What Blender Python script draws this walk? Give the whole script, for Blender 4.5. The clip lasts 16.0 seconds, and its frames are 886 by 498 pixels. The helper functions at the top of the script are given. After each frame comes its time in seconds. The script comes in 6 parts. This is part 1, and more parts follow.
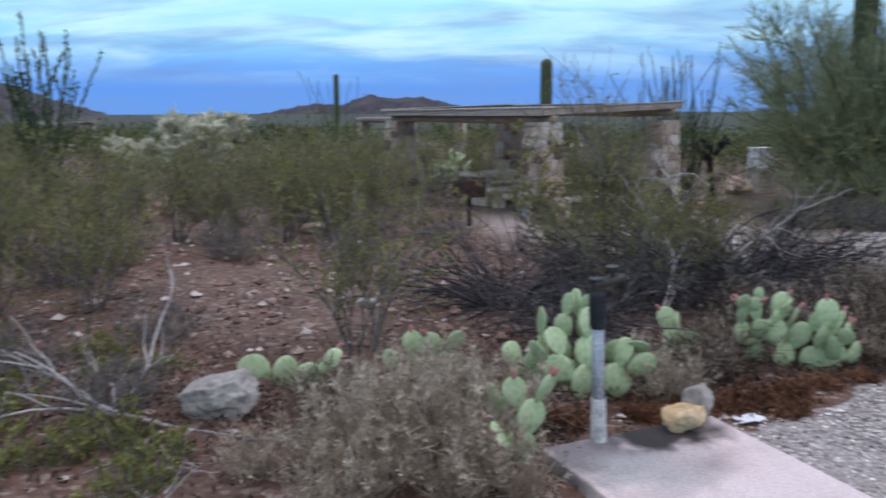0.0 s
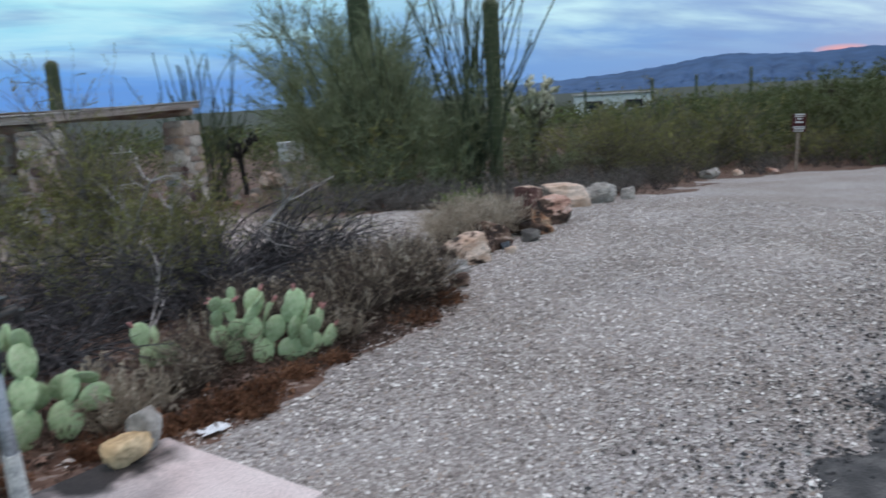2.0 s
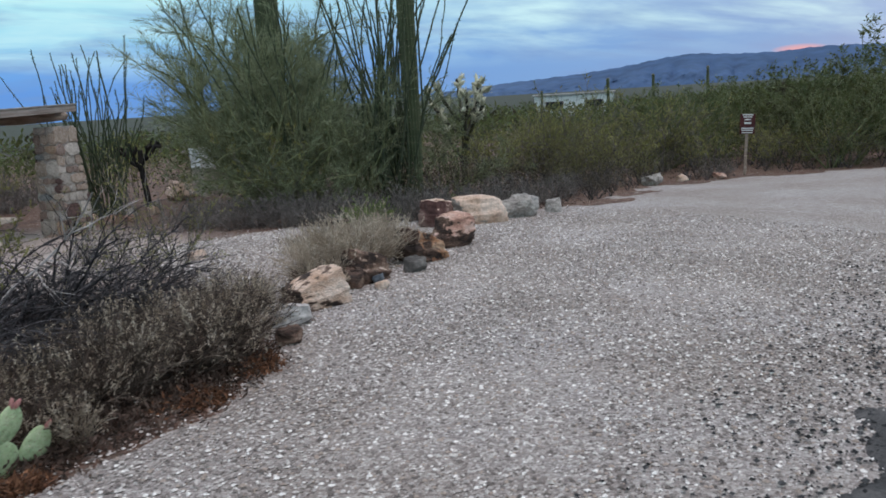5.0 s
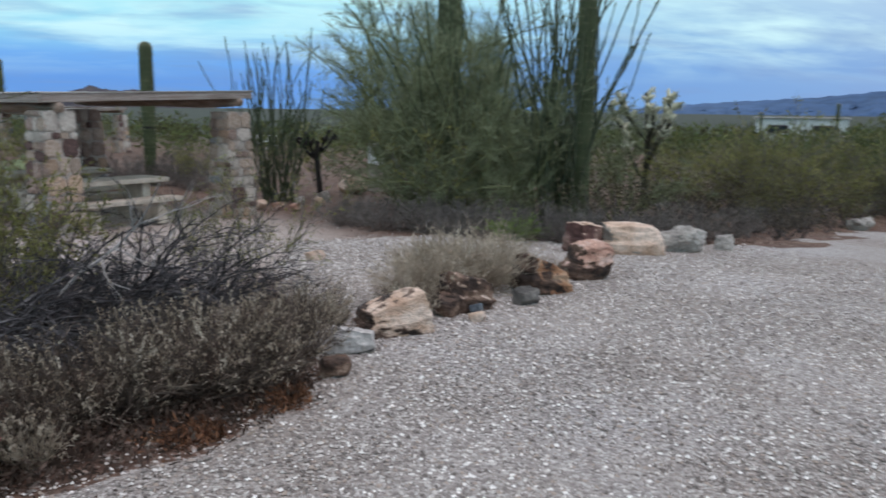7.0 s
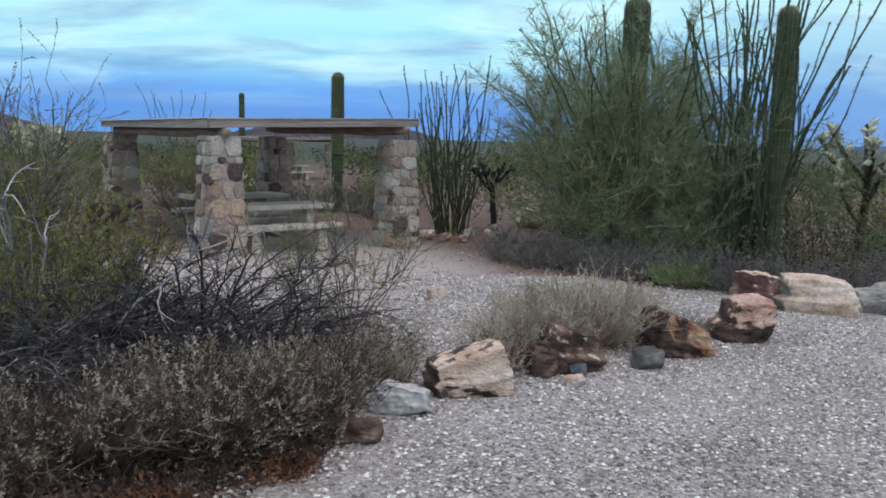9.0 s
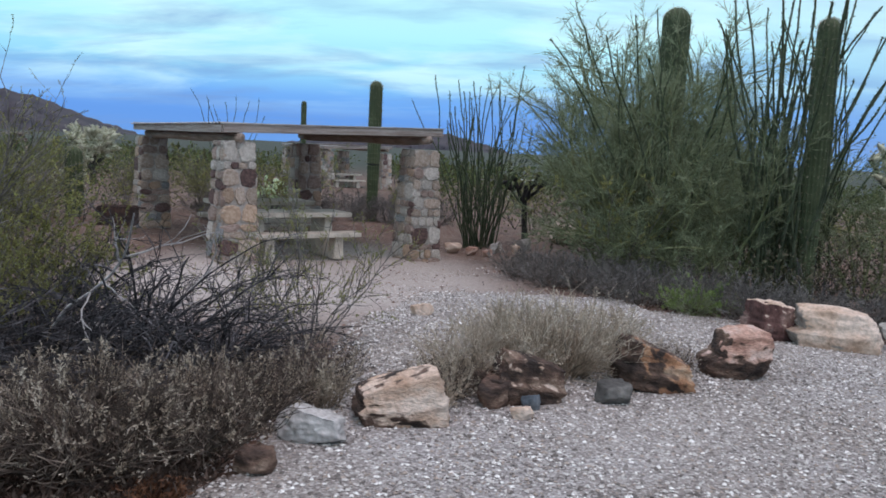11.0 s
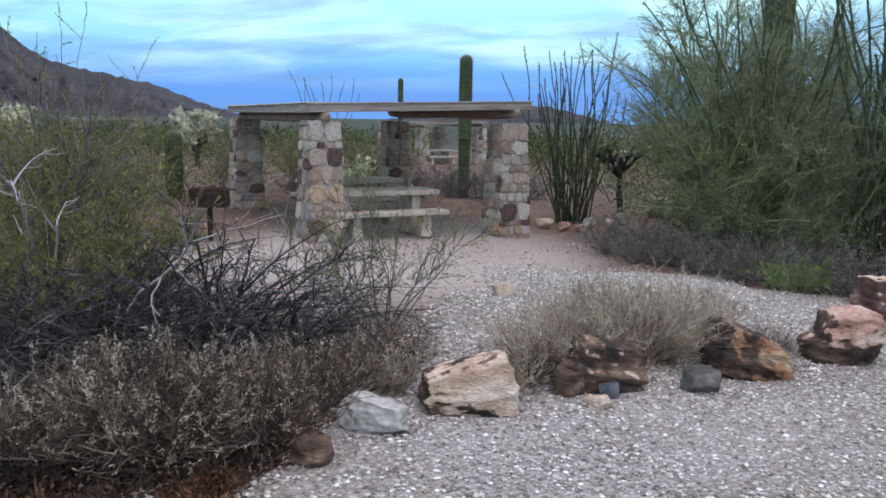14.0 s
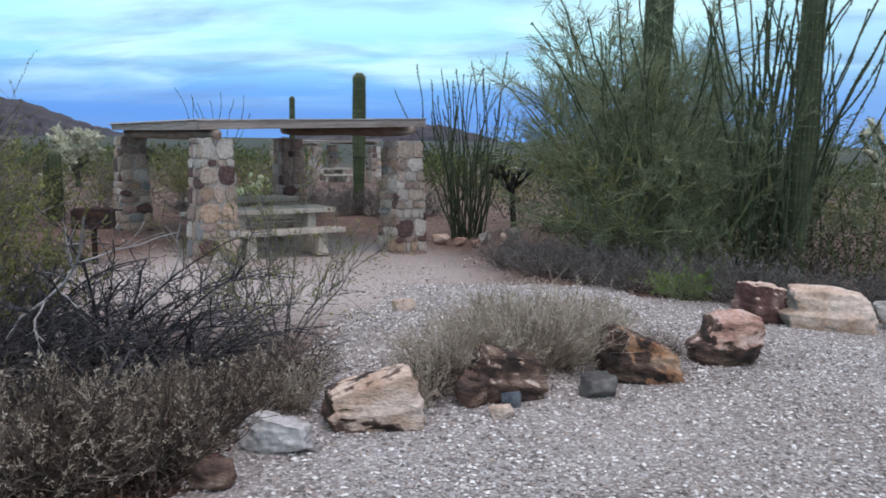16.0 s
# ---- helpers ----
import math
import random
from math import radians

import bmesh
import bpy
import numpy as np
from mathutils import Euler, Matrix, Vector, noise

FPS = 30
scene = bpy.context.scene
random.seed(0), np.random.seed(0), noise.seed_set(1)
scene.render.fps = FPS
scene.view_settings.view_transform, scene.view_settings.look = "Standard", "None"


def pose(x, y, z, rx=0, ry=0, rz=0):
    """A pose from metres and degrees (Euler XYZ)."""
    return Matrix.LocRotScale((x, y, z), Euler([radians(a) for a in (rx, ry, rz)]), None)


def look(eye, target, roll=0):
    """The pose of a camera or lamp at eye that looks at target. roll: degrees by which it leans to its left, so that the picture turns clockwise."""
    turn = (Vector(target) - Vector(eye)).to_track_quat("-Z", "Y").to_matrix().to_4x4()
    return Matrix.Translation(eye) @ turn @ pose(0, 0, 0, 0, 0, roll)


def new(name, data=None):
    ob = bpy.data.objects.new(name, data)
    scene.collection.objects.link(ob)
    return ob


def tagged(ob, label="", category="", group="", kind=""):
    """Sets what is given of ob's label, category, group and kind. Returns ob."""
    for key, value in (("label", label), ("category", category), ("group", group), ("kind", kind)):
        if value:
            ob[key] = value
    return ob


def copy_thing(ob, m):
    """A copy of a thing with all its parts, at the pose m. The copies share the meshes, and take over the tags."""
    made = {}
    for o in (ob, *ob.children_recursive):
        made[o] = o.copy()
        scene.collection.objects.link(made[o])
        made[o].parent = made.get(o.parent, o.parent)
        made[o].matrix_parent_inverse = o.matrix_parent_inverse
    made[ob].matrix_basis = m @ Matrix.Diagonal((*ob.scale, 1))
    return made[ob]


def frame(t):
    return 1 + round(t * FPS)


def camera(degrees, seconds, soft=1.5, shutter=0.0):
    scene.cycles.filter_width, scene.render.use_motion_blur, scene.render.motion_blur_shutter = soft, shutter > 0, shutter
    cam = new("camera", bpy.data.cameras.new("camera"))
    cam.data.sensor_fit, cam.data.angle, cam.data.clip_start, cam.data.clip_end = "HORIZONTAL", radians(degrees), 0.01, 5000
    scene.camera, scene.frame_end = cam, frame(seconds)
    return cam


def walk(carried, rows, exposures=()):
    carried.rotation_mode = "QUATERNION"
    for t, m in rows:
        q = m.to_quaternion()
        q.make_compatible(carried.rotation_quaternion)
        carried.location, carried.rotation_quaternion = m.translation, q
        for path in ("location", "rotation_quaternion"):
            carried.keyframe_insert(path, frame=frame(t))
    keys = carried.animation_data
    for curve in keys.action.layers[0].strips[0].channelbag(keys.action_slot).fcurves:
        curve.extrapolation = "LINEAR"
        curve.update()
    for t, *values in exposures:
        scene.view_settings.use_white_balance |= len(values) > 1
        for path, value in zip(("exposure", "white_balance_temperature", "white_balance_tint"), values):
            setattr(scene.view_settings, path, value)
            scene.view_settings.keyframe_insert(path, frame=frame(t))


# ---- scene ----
cam = camera(57.1, 16.0, soft=1.7, shutter=0.35)
PATH = [
    (0, (0.049, 0.02, 1.744), (0.066, 1.993, 1.412), -0.3),
    (0.5, (0.127, 0.022, 1.745), (0.502, 1.959, 1.416), -0.9),
    (1, (0.283, 0.018, 1.761), (0.877, 1.898, 1.427), -2.5),
    (1.5, (0.566, 0.028, 1.734), (1.329, 1.846, 1.398), -2.7),
    (2, (0.817, 0.152, 1.706), (1.81, 1.85, 1.343), -3.2),
    (2.5, (1.065, 0.372, 1.704), (2.249, 1.95, 1.376), -3.4),
    (3, (1.339, 0.45, 1.682), (2.38, 2.128, 1.368), -3.2),
    (3.5, (1.637, 0.592, 1.664), (2.666, 2.268, 1.3), -3.6),
    (4, (1.92, 0.773, 1.666), (2.992, 2.422, 1.301), -3.8),
    (6.5, (3.527, 1.47, 1.602), (4.414, 3.229, 1.256), 0.7),
    (7, (3.745, 1.58, 1.64), (4.373, 3.449, 1.302), 0.7),
    (7.5, (4.071, 1.78, 1.619), (4.45, 3.714, 1.28), 1.6),
    (8, (4.321, 1.942, 1.585), (4.629, 3.889, 1.245), 1.5),
    (8.5, (4.53, 2.071, 1.624), (4.766, 4.036, 1.331), 1.3),
    (9, (4.828, 2.278, 1.588), (4.947, 4.257, 1.32), 1.4),
    (11.5, (5.695, 2.751, 1.593), (5.575, 4.733, 1.351), 3.3),
    (12, (5.751, 2.866, 1.6), (5.469, 4.832, 1.361), 2.8),
    (12.5, (5.86, 2.915, 1.627), (5.456, 4.859, 1.391), 1.6),
    (13, (5.913, 2.912, 1.621), (5.541, 4.86, 1.369), 1.0),
    (13.5, (5.855, 2.941, 1.61), (5.56, 4.897, 1.314), 1.1),
    (14, (5.801, 2.927, 1.602), (5.521, 4.882, 1.288), 1.1),
    (14.5, (5.764, 2.932, 1.572), (5.498, 4.889, 1.256), 1.4),
    (15, (5.758, 2.91, 1.546), (5.568, 4.881, 1.26), 2.5),
    (15.5, (5.757, 2.927, 1.566), (5.672, 4.908, 1.3), 2.7),
    (16, (5.77, 2.913, 1.579), (5.744, 4.895, 1.313), 0.9),
]
EXPOSURES = [(t, stops, 6150 if t < 0.5 else 6300 if t < 2.6 else 6500 if t < 8 else 6300, 23 if t < 0.5 else 20 if t < 1.5 else 16 if t < 11 else 19) for t, stops in ((0.0, 0.0), (1.0, -0.08), (2.5, -0.18), (4.0, -0.15), (6.5, -0.1), (7.5, 0.03), (8.5, 0.08), (9.0, -0.02), (11.5, 0.02), (12.5, 0.06), (13.5, 0.03), (14.5, 0.28), (15.2, 0.18), (16.0, 0.1))]
walk(cam, [(t, look(eye, target, roll)) for t, eye, target, roll in PATH], EXPOSURES)

# ---- light ----
world = bpy.data.worlds.new("dusk_sky")
scene.world = world
world.use_nodes = True
wn, wl = world.node_tree.nodes, world.node_tree.links
wn.clear()


def wnode(kind, **values):
    n = wn.new(kind)
    for k, v in values.items():
        n.inputs[k].default_value = v
    return n


def wmath(op, a, b=None):
    n = wn.new("ShaderNodeMath")
    n.operation = op
    for i, v in enumerate((a, b)):
        if v is None:
            continue
        if isinstance(v, (int, float)):
            n.inputs[i].default_value = v
        else:
            wl.new(v, n.inputs[i])
    return n.outputs[0]


def wramp(fac, stops):
    n = wn.new("ShaderNodeValToRGB")
    els = n.color_ramp.elements
    while len(els) < len(stops):
        els.new(0.5)
    for e, (p, c) in zip(els, stops):
        e.position, e.color = p, (*c, 1)
    wl.new(fac, n.inputs[0])
    return n.outputs[0]


def wmix(fac, a, b, blend="MIX"):
    n = wn.new("ShaderNodeMix")
    n.data_type, n.blend_type = "RGBA", blend
    for i, v in ((0, fac), (6, a), (7, b)):
        if isinstance(v, tuple):
            n.inputs[i].default_value = (*v, 1)
        elif isinstance(v, (int, float)):
            n.inputs[i].default_value = v
        else:
            wl.new(v, n.inputs[i])
    return n.outputs[2]


coord = wn.new("ShaderNodeTexCoord")
axes = wn.new("ShaderNodeSeparateXYZ")
wl.new(coord.outputs["Generated"], axes.inputs[0])
height = wmath("MAXIMUM", axes.outputs[2], 0.0)
depth = wmath("ADD", height, 0.16)
flat = wn.new("ShaderNodeCombineXYZ")
wl.new(wmath("DIVIDE", axes.outputs[0], depth), flat.inputs[0])
wl.new(wmath("DIVIDE", axes.outputs[1], depth), flat.inputs[1])


def clouds(scale, detail, squash, turn, shift):
    m = wn.new("ShaderNodeMapping")
    m.inputs["Scale"].default_value = (scale, scale * squash, 1)
    m.inputs["Rotation"].default_value = (0, 0, turn)
    m.inputs["Location"].default_value = shift
    wl.new(flat.outputs[0], m.inputs["Vector"])
    n = wnode("ShaderNodeTexNoise", Scale=1.0, Detail=detail, Roughness=0.55, Distortion=0.35)
    wl.new(m.outputs[0], n.inputs["Vector"])
    return n.outputs["Fac"]


sky = wn.new("ShaderNodeTexSky")
sky.sky_type, sky.sun_disc = "NISHITA", False
sky.sun_elevation, sky.sun_rotation = radians(6), radians(75)
# a deck of dusk cloud: deep blue low down, paler and brighter overhead
deck = wramp(height, [(0.0, (0.15, 0.38, 0.82)), (0.03, (0.13, 0.37, 0.86)), (0.055, (0.17, 0.47, 0.95)), (0.085, (0.33, 0.78, 1.0)), (0.13, (0.48, 1.0, 1.05)), (0.3, (0.75, 1.0, 1.05)), (0.7, (1.02, 1.1, 1.25))])
west = wramp(wmath("ADD", wmath("MULTIPLY", axes.outputs[0], 0.5), 0.5), [(0.55, (0, 0, 0)), (0.9, (1, 1, 1))])
grey = wramp(height, [(0.0, (0.2, 0.44, 0.78)), (0.05, (0.2, 0.43, 0.78)), (0.09, (0.34, 0.56, 0.84)), (0.14, (0.48, 0.69, 0.9)), (0.3, (0.75, 0.9, 1.0)), (0.7, (1.0, 1.08, 1.22))])
deck = wmix(west, deck, grey)
lift = wramp(clouds(0.95, 8, 1.7, 0.35, (2.0, 0.7, 0)), [(0.44, (0, 0, 0)), (0.62, (1, 1, 1))])
veil = wramp(height, [(0.03, (0.0, 0.0, 0.0)), (0.085, (1, 1, 1))])
deck = wmix(wmath("MULTIPLY", lift, wmath("MULTIPLY", veil, 0.75)), deck, (0.72, 1.1, 1.1))
shade = wramp(clouds(1.3, 8, 2.0, 0.25, (7.3, 3.1, 0)), [(0.47, (0, 0, 0)), (0.7, (1, 1, 1))])
deck = wmix(wmath("MULTIPLY", shade, 0.6), deck, (0.19, 0.37, 0.7))
# a slit of pink sunset low over the eastern range
across = wmath("ADD", wmath("MULTIPLY", axes.outputs[0], -0.5524), wmath("MULTIPLY", axes.outputs[1], 0.833))
facing = wmath("GREATER_THAN", axes.outputs[0], 0.0)
away = wmath("ADD", wmath("POWER", wmath("ABSOLUTE", wmath("DIVIDE", across, 0.03)), 2.0), wmath("POWER", wmath("ABSOLUTE", wmath("DIVIDE", wmath("SUBTRACT", axes.outputs[2], 0.0295), 0.0055)), 2.0))
slit = wramp(away, [(0.0, (0.7, 0.7, 0.7)), (1.0, (0, 0, 0))])
deck = wmix(wmath("MULTIPLY", slit, facing), deck, (1.0, 0.42, 0.4))
thin = wn.new("ShaderNodeMixShader")
back = wnode("ShaderNodeBackground", Strength=1.0)
wl.new(deck, back.inputs["Color"])
blue = wnode("ShaderNodeBackground", Strength=0.1)
wl.new(sky.outputs[0], blue.inputs["Color"])
thin.inputs[0].default_value = 0.06
wl.new(back.outputs[0], thin.inputs[1])
wl.new(blue.outputs[0], thin.inputs[2])
wl.new(thin.outputs[0], wn.new("ShaderNodeOutputWorld").inputs["Surface"])

sun = new("sun", bpy.data.lights.new("sun", "SUN"))
sun.data.energy, sun.data.angle, sun.data.color = 0.9, radians(35), (1.0, 0.84, 0.76)
sun.matrix_world = look((0, 0, 30), (-4.0, 10.0, 0))

# ---- materials ----


def material(name, colors, scale=6.0, rough=0.85, bump=0.3, fine=60.0, island=0.0, each=0.0, metal=0.0, detail=6.0, stretch=(1, 1, 1), bump_at=None, world_space=False, hue=0.0, low=0.32, high=0.68):
    """A surface of noise-mixed colours. island / each: how far single pieces vary in brightness."""
    m = bpy.data.materials.new(name)
    m.use_nodes = True
    nt = m.node_tree
    N, L = nt.nodes, nt.links
    bsdf = N["Principled BSDF"]
    bsdf.inputs["Roughness"].default_value = rough
    bsdf.inputs["Metallic"].default_value = metal
    bsdf.inputs["Specular IOR Level"].default_value = 0.3
    if world_space:
        src = N.new("ShaderNodeNewGeometry").outputs["Position"]
    else:
        src = N.new("ShaderNodeTexCoord").outputs["Object"]
    mp = N.new("ShaderNodeMapping")
    mp.inputs["Scale"].default_value = stretch
    L.new(src, mp.inputs["Vector"])
    big = N.new("ShaderNodeTexNoise")
    big.inputs["Scale"].default_value, big.inputs["Detail"].default_value = scale, detail
    L.new(mp.outputs[0], big.inputs["Vector"])
    ramp = N.new("ShaderNodeValToRGB")
    els = ramp.color_ramp.elements
    while len(els) < len(colors):
        els.new(0.5)
    for i, (e, c) in enumerate(zip(els, colors)):
        e.position = low + (high - low) * i / max(1, len(colors) - 1)
        e.color = (*c, 1)
    L.new(big.outputs["Fac"], ramp.inputs[0])
    small = N.new("ShaderNodeTexNoise")
    small.inputs["Scale"].default_value, small.inputs["Detail"].default_value = fine, 3
    L.new(mp.outputs[0], small.inputs["Vector"])
    grain = N.new("ShaderNodeMapRange")
    grain.inputs["From Min"].default_value, grain.inputs["From Max"].default_value = 0.25, 0.75
    grain.inputs["To Min"].default_value, grain.inputs["To Max"].default_value = 0.72, 1.28
    L.new(small.outputs["Fac"], grain.inputs["Value"])
    value = grain.outputs[0]
    for amount, node, sock in ((island, "ShaderNodeNewGeometry", "Random Per Island"), (each, "ShaderNodeObjectInfo", "Random")):
        if amount:
            r = N.new("ShaderNodeMapRange")
            r.inputs["To Min"].default_value, r.inputs["To Max"].default_value = 1 - amount, 1 + amount
            L.new(N.new(node).outputs[sock], r.inputs["Value"])
            mul = N.new("ShaderNodeMath")
            mul.operation = "MULTIPLY"
            L.new(value, mul.inputs[0])
            L.new(r.outputs[0], mul.inputs[1])
            value = mul.outputs[0]
    hsv = N.new("ShaderNodeHueSaturation")
    L.new(ramp.outputs[0], hsv.inputs["Color"])
    L.new(value, hsv.inputs["Value"])
    if hue:
        r = N.new("ShaderNodeMapRange")
        r.inputs["To Min"].default_value, r.inputs["To Max"].default_value = 0.5 - hue, 0.5 + hue
        L.new(N.new("ShaderNodeNewGeometry").outputs["Random Per Island"], r.inputs["Value"])
        L.new(r.outputs[0], hsv.inputs["Hue"])
    L.new(hsv.outputs[0], bsdf.inputs["Base Color"])
    if bump:
        b = N.new("ShaderNodeBump")
        b.inputs["Strength"].default_value, b.inputs["Distance"].default_value = bump, 0.02
        both = N.new("ShaderNodeMath")
        both.operation = "ADD"
        L.new(big.outputs["Fac"], both.inputs[0])
        L.new(small.outputs["Fac"], both.inputs[1])
        L.new(both.outputs[0], b.inputs["Height"])
        L.new(b.outputs[0], bsdf.inputs["Normal"])
    return m


def island_ramp(m, stops):
    """Gives each loose piece of a mesh a colour of its own out of the stops."""
    nt = m.node_tree
    hsv = next(n for n in nt.nodes if n.type == "HUE_SAT")
    ramp = nt.nodes.new("ShaderNodeValToRGB")
    ramp.color_ramp.interpolation = "CONSTANT"
    els = ramp.color_ramp.elements
    while len(els) < len(stops):
        els.new(0.5)
    for e, (p, c) in zip(els, stops):
        e.position, e.color = p, (*c, 1)
    nt.links.new(nt.nodes.new("ShaderNodeNewGeometry").outputs["Random Per Island"], ramp.inputs[0])
    nt.links.new(ramp.outputs[0], hsv.inputs["Color"])
    return m


def voronoi_pebbles(m, scale, strength, stops, amount):
    """Lays small stones into a ground material: each cell has a colour and a rounded relief."""
    nt = m.node_tree
    N, L = nt.nodes, nt.links
    hsv = next(n for n in N if n.type == "HUE_SAT")
    bump = next(n for n in N if n.type == "BUMP")
    v = N.new("ShaderNodeTexVoronoi")
    v.inputs["Scale"].default_value = scale
    L.new(N.new("ShaderNodeNewGeometry").outputs["Position"], v.inputs["Vector"])
    ramp = N.new("ShaderNodeValToRGB")
    els = ramp.color_ramp.elements
    while len(els) < len(stops):
        els.new(0.5)
    for e, (p, c) in zip(els, stops):
        e.position, e.color = p, (*c, 1)
    sep = N.new("ShaderNodeSeparateColor")
    L.new(v.outputs["Color"], sep.inputs[0])
    L.new(sep.outputs[0], ramp.inputs[0])
    mix = N.new("ShaderNodeMix")
    mix.data_type = "RGBA"
    mix.inputs[0].default_value = amount
    old = hsv.inputs["Color"].links[0].from_socket
    L.new(old, mix.inputs[6])
    L.new(ramp.outputs[0], mix.inputs[7])
    L.new(mix.outputs[2], hsv.inputs["Color"])
    inv = N.new("ShaderNodeMath")
    inv.operation = "MULTIPLY_ADD"
    inv.inputs[1].default_value = -strength
    L.new(v.outputs["Distance"], inv.inputs[0])
    L.new(bump.inputs["Height"].links[0].from_socket, inv.inputs[2])
    L.new(inv.outputs[0], bump.inputs["Height"])
    return m


SOIL = material("desert_soil", [(0.08, 0.04, 0.027), (0.14, 0.07, 0.045), (0.21, 0.122, 0.085)], 1.3, 0.95, 0.5, 28, world_space=True)
voronoi_pebbles(SOIL, 22, 0.6, [(0, (0.06, 0.042, 0.036)), (0.55, (0.13, 0.085, 0.066)), (0.85, (0.2, 0.145, 0.12)), (0.97, (0.4, 0.35, 0.32))], 0.5)
EARTH = (0.42, 0.355, 0.32)
GRAVEL = material("drive_gravel", [(0.2, 0.145, 0.115), (0.31, 0.262, 0.245), (0.42, 0.385, 0.39)], 0.6, 0.92, 0.6, 45, world_space=True)
voronoi_pebbles(GRAVEL, 60, 1.2, [(0, (0.17, 0.148, 0.138)), (0.3, (0.285, 0.25, 0.228)), (0.6, (0.41, 0.372, 0.345)), (0.85, (0.53, 0.495, 0.46)), (0.97, (0.68, 0.65, 0.62))], 0.6)
ASPHALT = material("old_asphalt", [(0.04, 0.039, 0.04), (0.075, 0.072, 0.072), (0.16, 0.15, 0.145)], 4.5, 0.9, 0.8, 55, world_space=True)
PEBBLE = island_ramp(material("pebble", [(0.4, 0.38, 0.36), (0.5, 0.48, 0.46)], 30, 0.85, 0.0, 120, island=0.22),
                     [(0, (0.2, 0.17, 0.155)), (0.14, (0.29, 0.25, 0.23)), (0.38, (0.41, 0.365, 0.34)), (0.56, (0.37, 0.3, 0.255)), (0.68, (0.53, 0.485, 0.455)), (0.89, (0.72, 0.68, 0.65))])
CRUMB = material("asphalt_crumb", [(0.03, 0.03, 0.031), (0.06, 0.058, 0.06)], 30, 0.9, 0.0, 120, island=0.5)
LITTER_STONE = island_ramp(material("red_pebble", [(0.3, 0.2, 0.16), (0.4, 0.3, 0.26)], 30, 0.9, 0.0, 120, island=0.25),
                           [(0, (0.17, 0.1, 0.08)), (0.35, (0.27, 0.17, 0.13)), (0.65, (0.34, 0.25, 0.21)), (0.85, (0.5, 0.44, 0.4))])
ROCKS = {
    "tan": material("tan_rock", [(0.2, 0.125, 0.085), (0.44, 0.29, 0.205), (0.58, 0.42, 0.325), (0.68, 0.54, 0.45)], 3.2, 0.85, 0.6, 34, stretch=(1, 1, 1.3), low=0.2, high=0.6),
    "pink": material("pink_rock", [(0.16, 0.08, 0.06), (0.36, 0.2, 0.15), (0.52, 0.32, 0.25), (0.66, 0.48, 0.41)], 3.0, 0.85, 0.8, 30, stretch=(1, 1, 1.9), low=0.28, high=0.62),
    "brown": material("brown_rock", [(0.035, 0.024, 0.02), (0.085, 0.053, 0.041), (0.17, 0.105, 0.077), (0.32, 0.225, 0.17)], 3.6, 0.85, 0.9, 26, stretch=(1.4, 1, 2.6), low=0.36, high=0.68),
    "grey": material("grey_rock", [(0.2, 0.18, 0.165), (0.36, 0.33, 0.3), (0.47, 0.44, 0.41)], 3.5, 0.85, 0.6, 30),
    "white": material("quartz_rock", [(0.3, 0.26, 0.235), (0.48, 0.44, 0.42), (0.6, 0.57, 0.55)], 3.0, 0.75, 0.5, 26),
    "maroon": material("maroon_rock", [(0.06, 0.03, 0.028), (0.14, 0.07, 0.062), (0.3, 0.2, 0.17)], 4.0, 0.85, 0.7, 30),
    "basalt": material("basalt_rock", [(0.045, 0.041, 0.038), (0.095, 0.087, 0.08), (0.19, 0.175, 0.16)], 5.0, 0.8, 0.5, 30),
    "slate": material("slate_rock", [(0.05, 0.058, 0.07), (0.1, 0.115, 0.135), (0.18, 0.19, 0.2)], 5.0, 0.8, 0.5, 30),
    "orange": material("orange_rock", [(0.2, 0.09, 0.05), (0.38, 0.2, 0.11), (0.56, 0.4, 0.28)], 3.0, 0.85, 0.6, 30, stretch=(2.5, 1, 1)),
    "yellow": material("yellow_rock", [(0.42, 0.27, 0.13), (0.6, 0.43, 0.25), (0.66, 0.52, 0.34)], 4.0, 0.85, 0.5, 30),
}


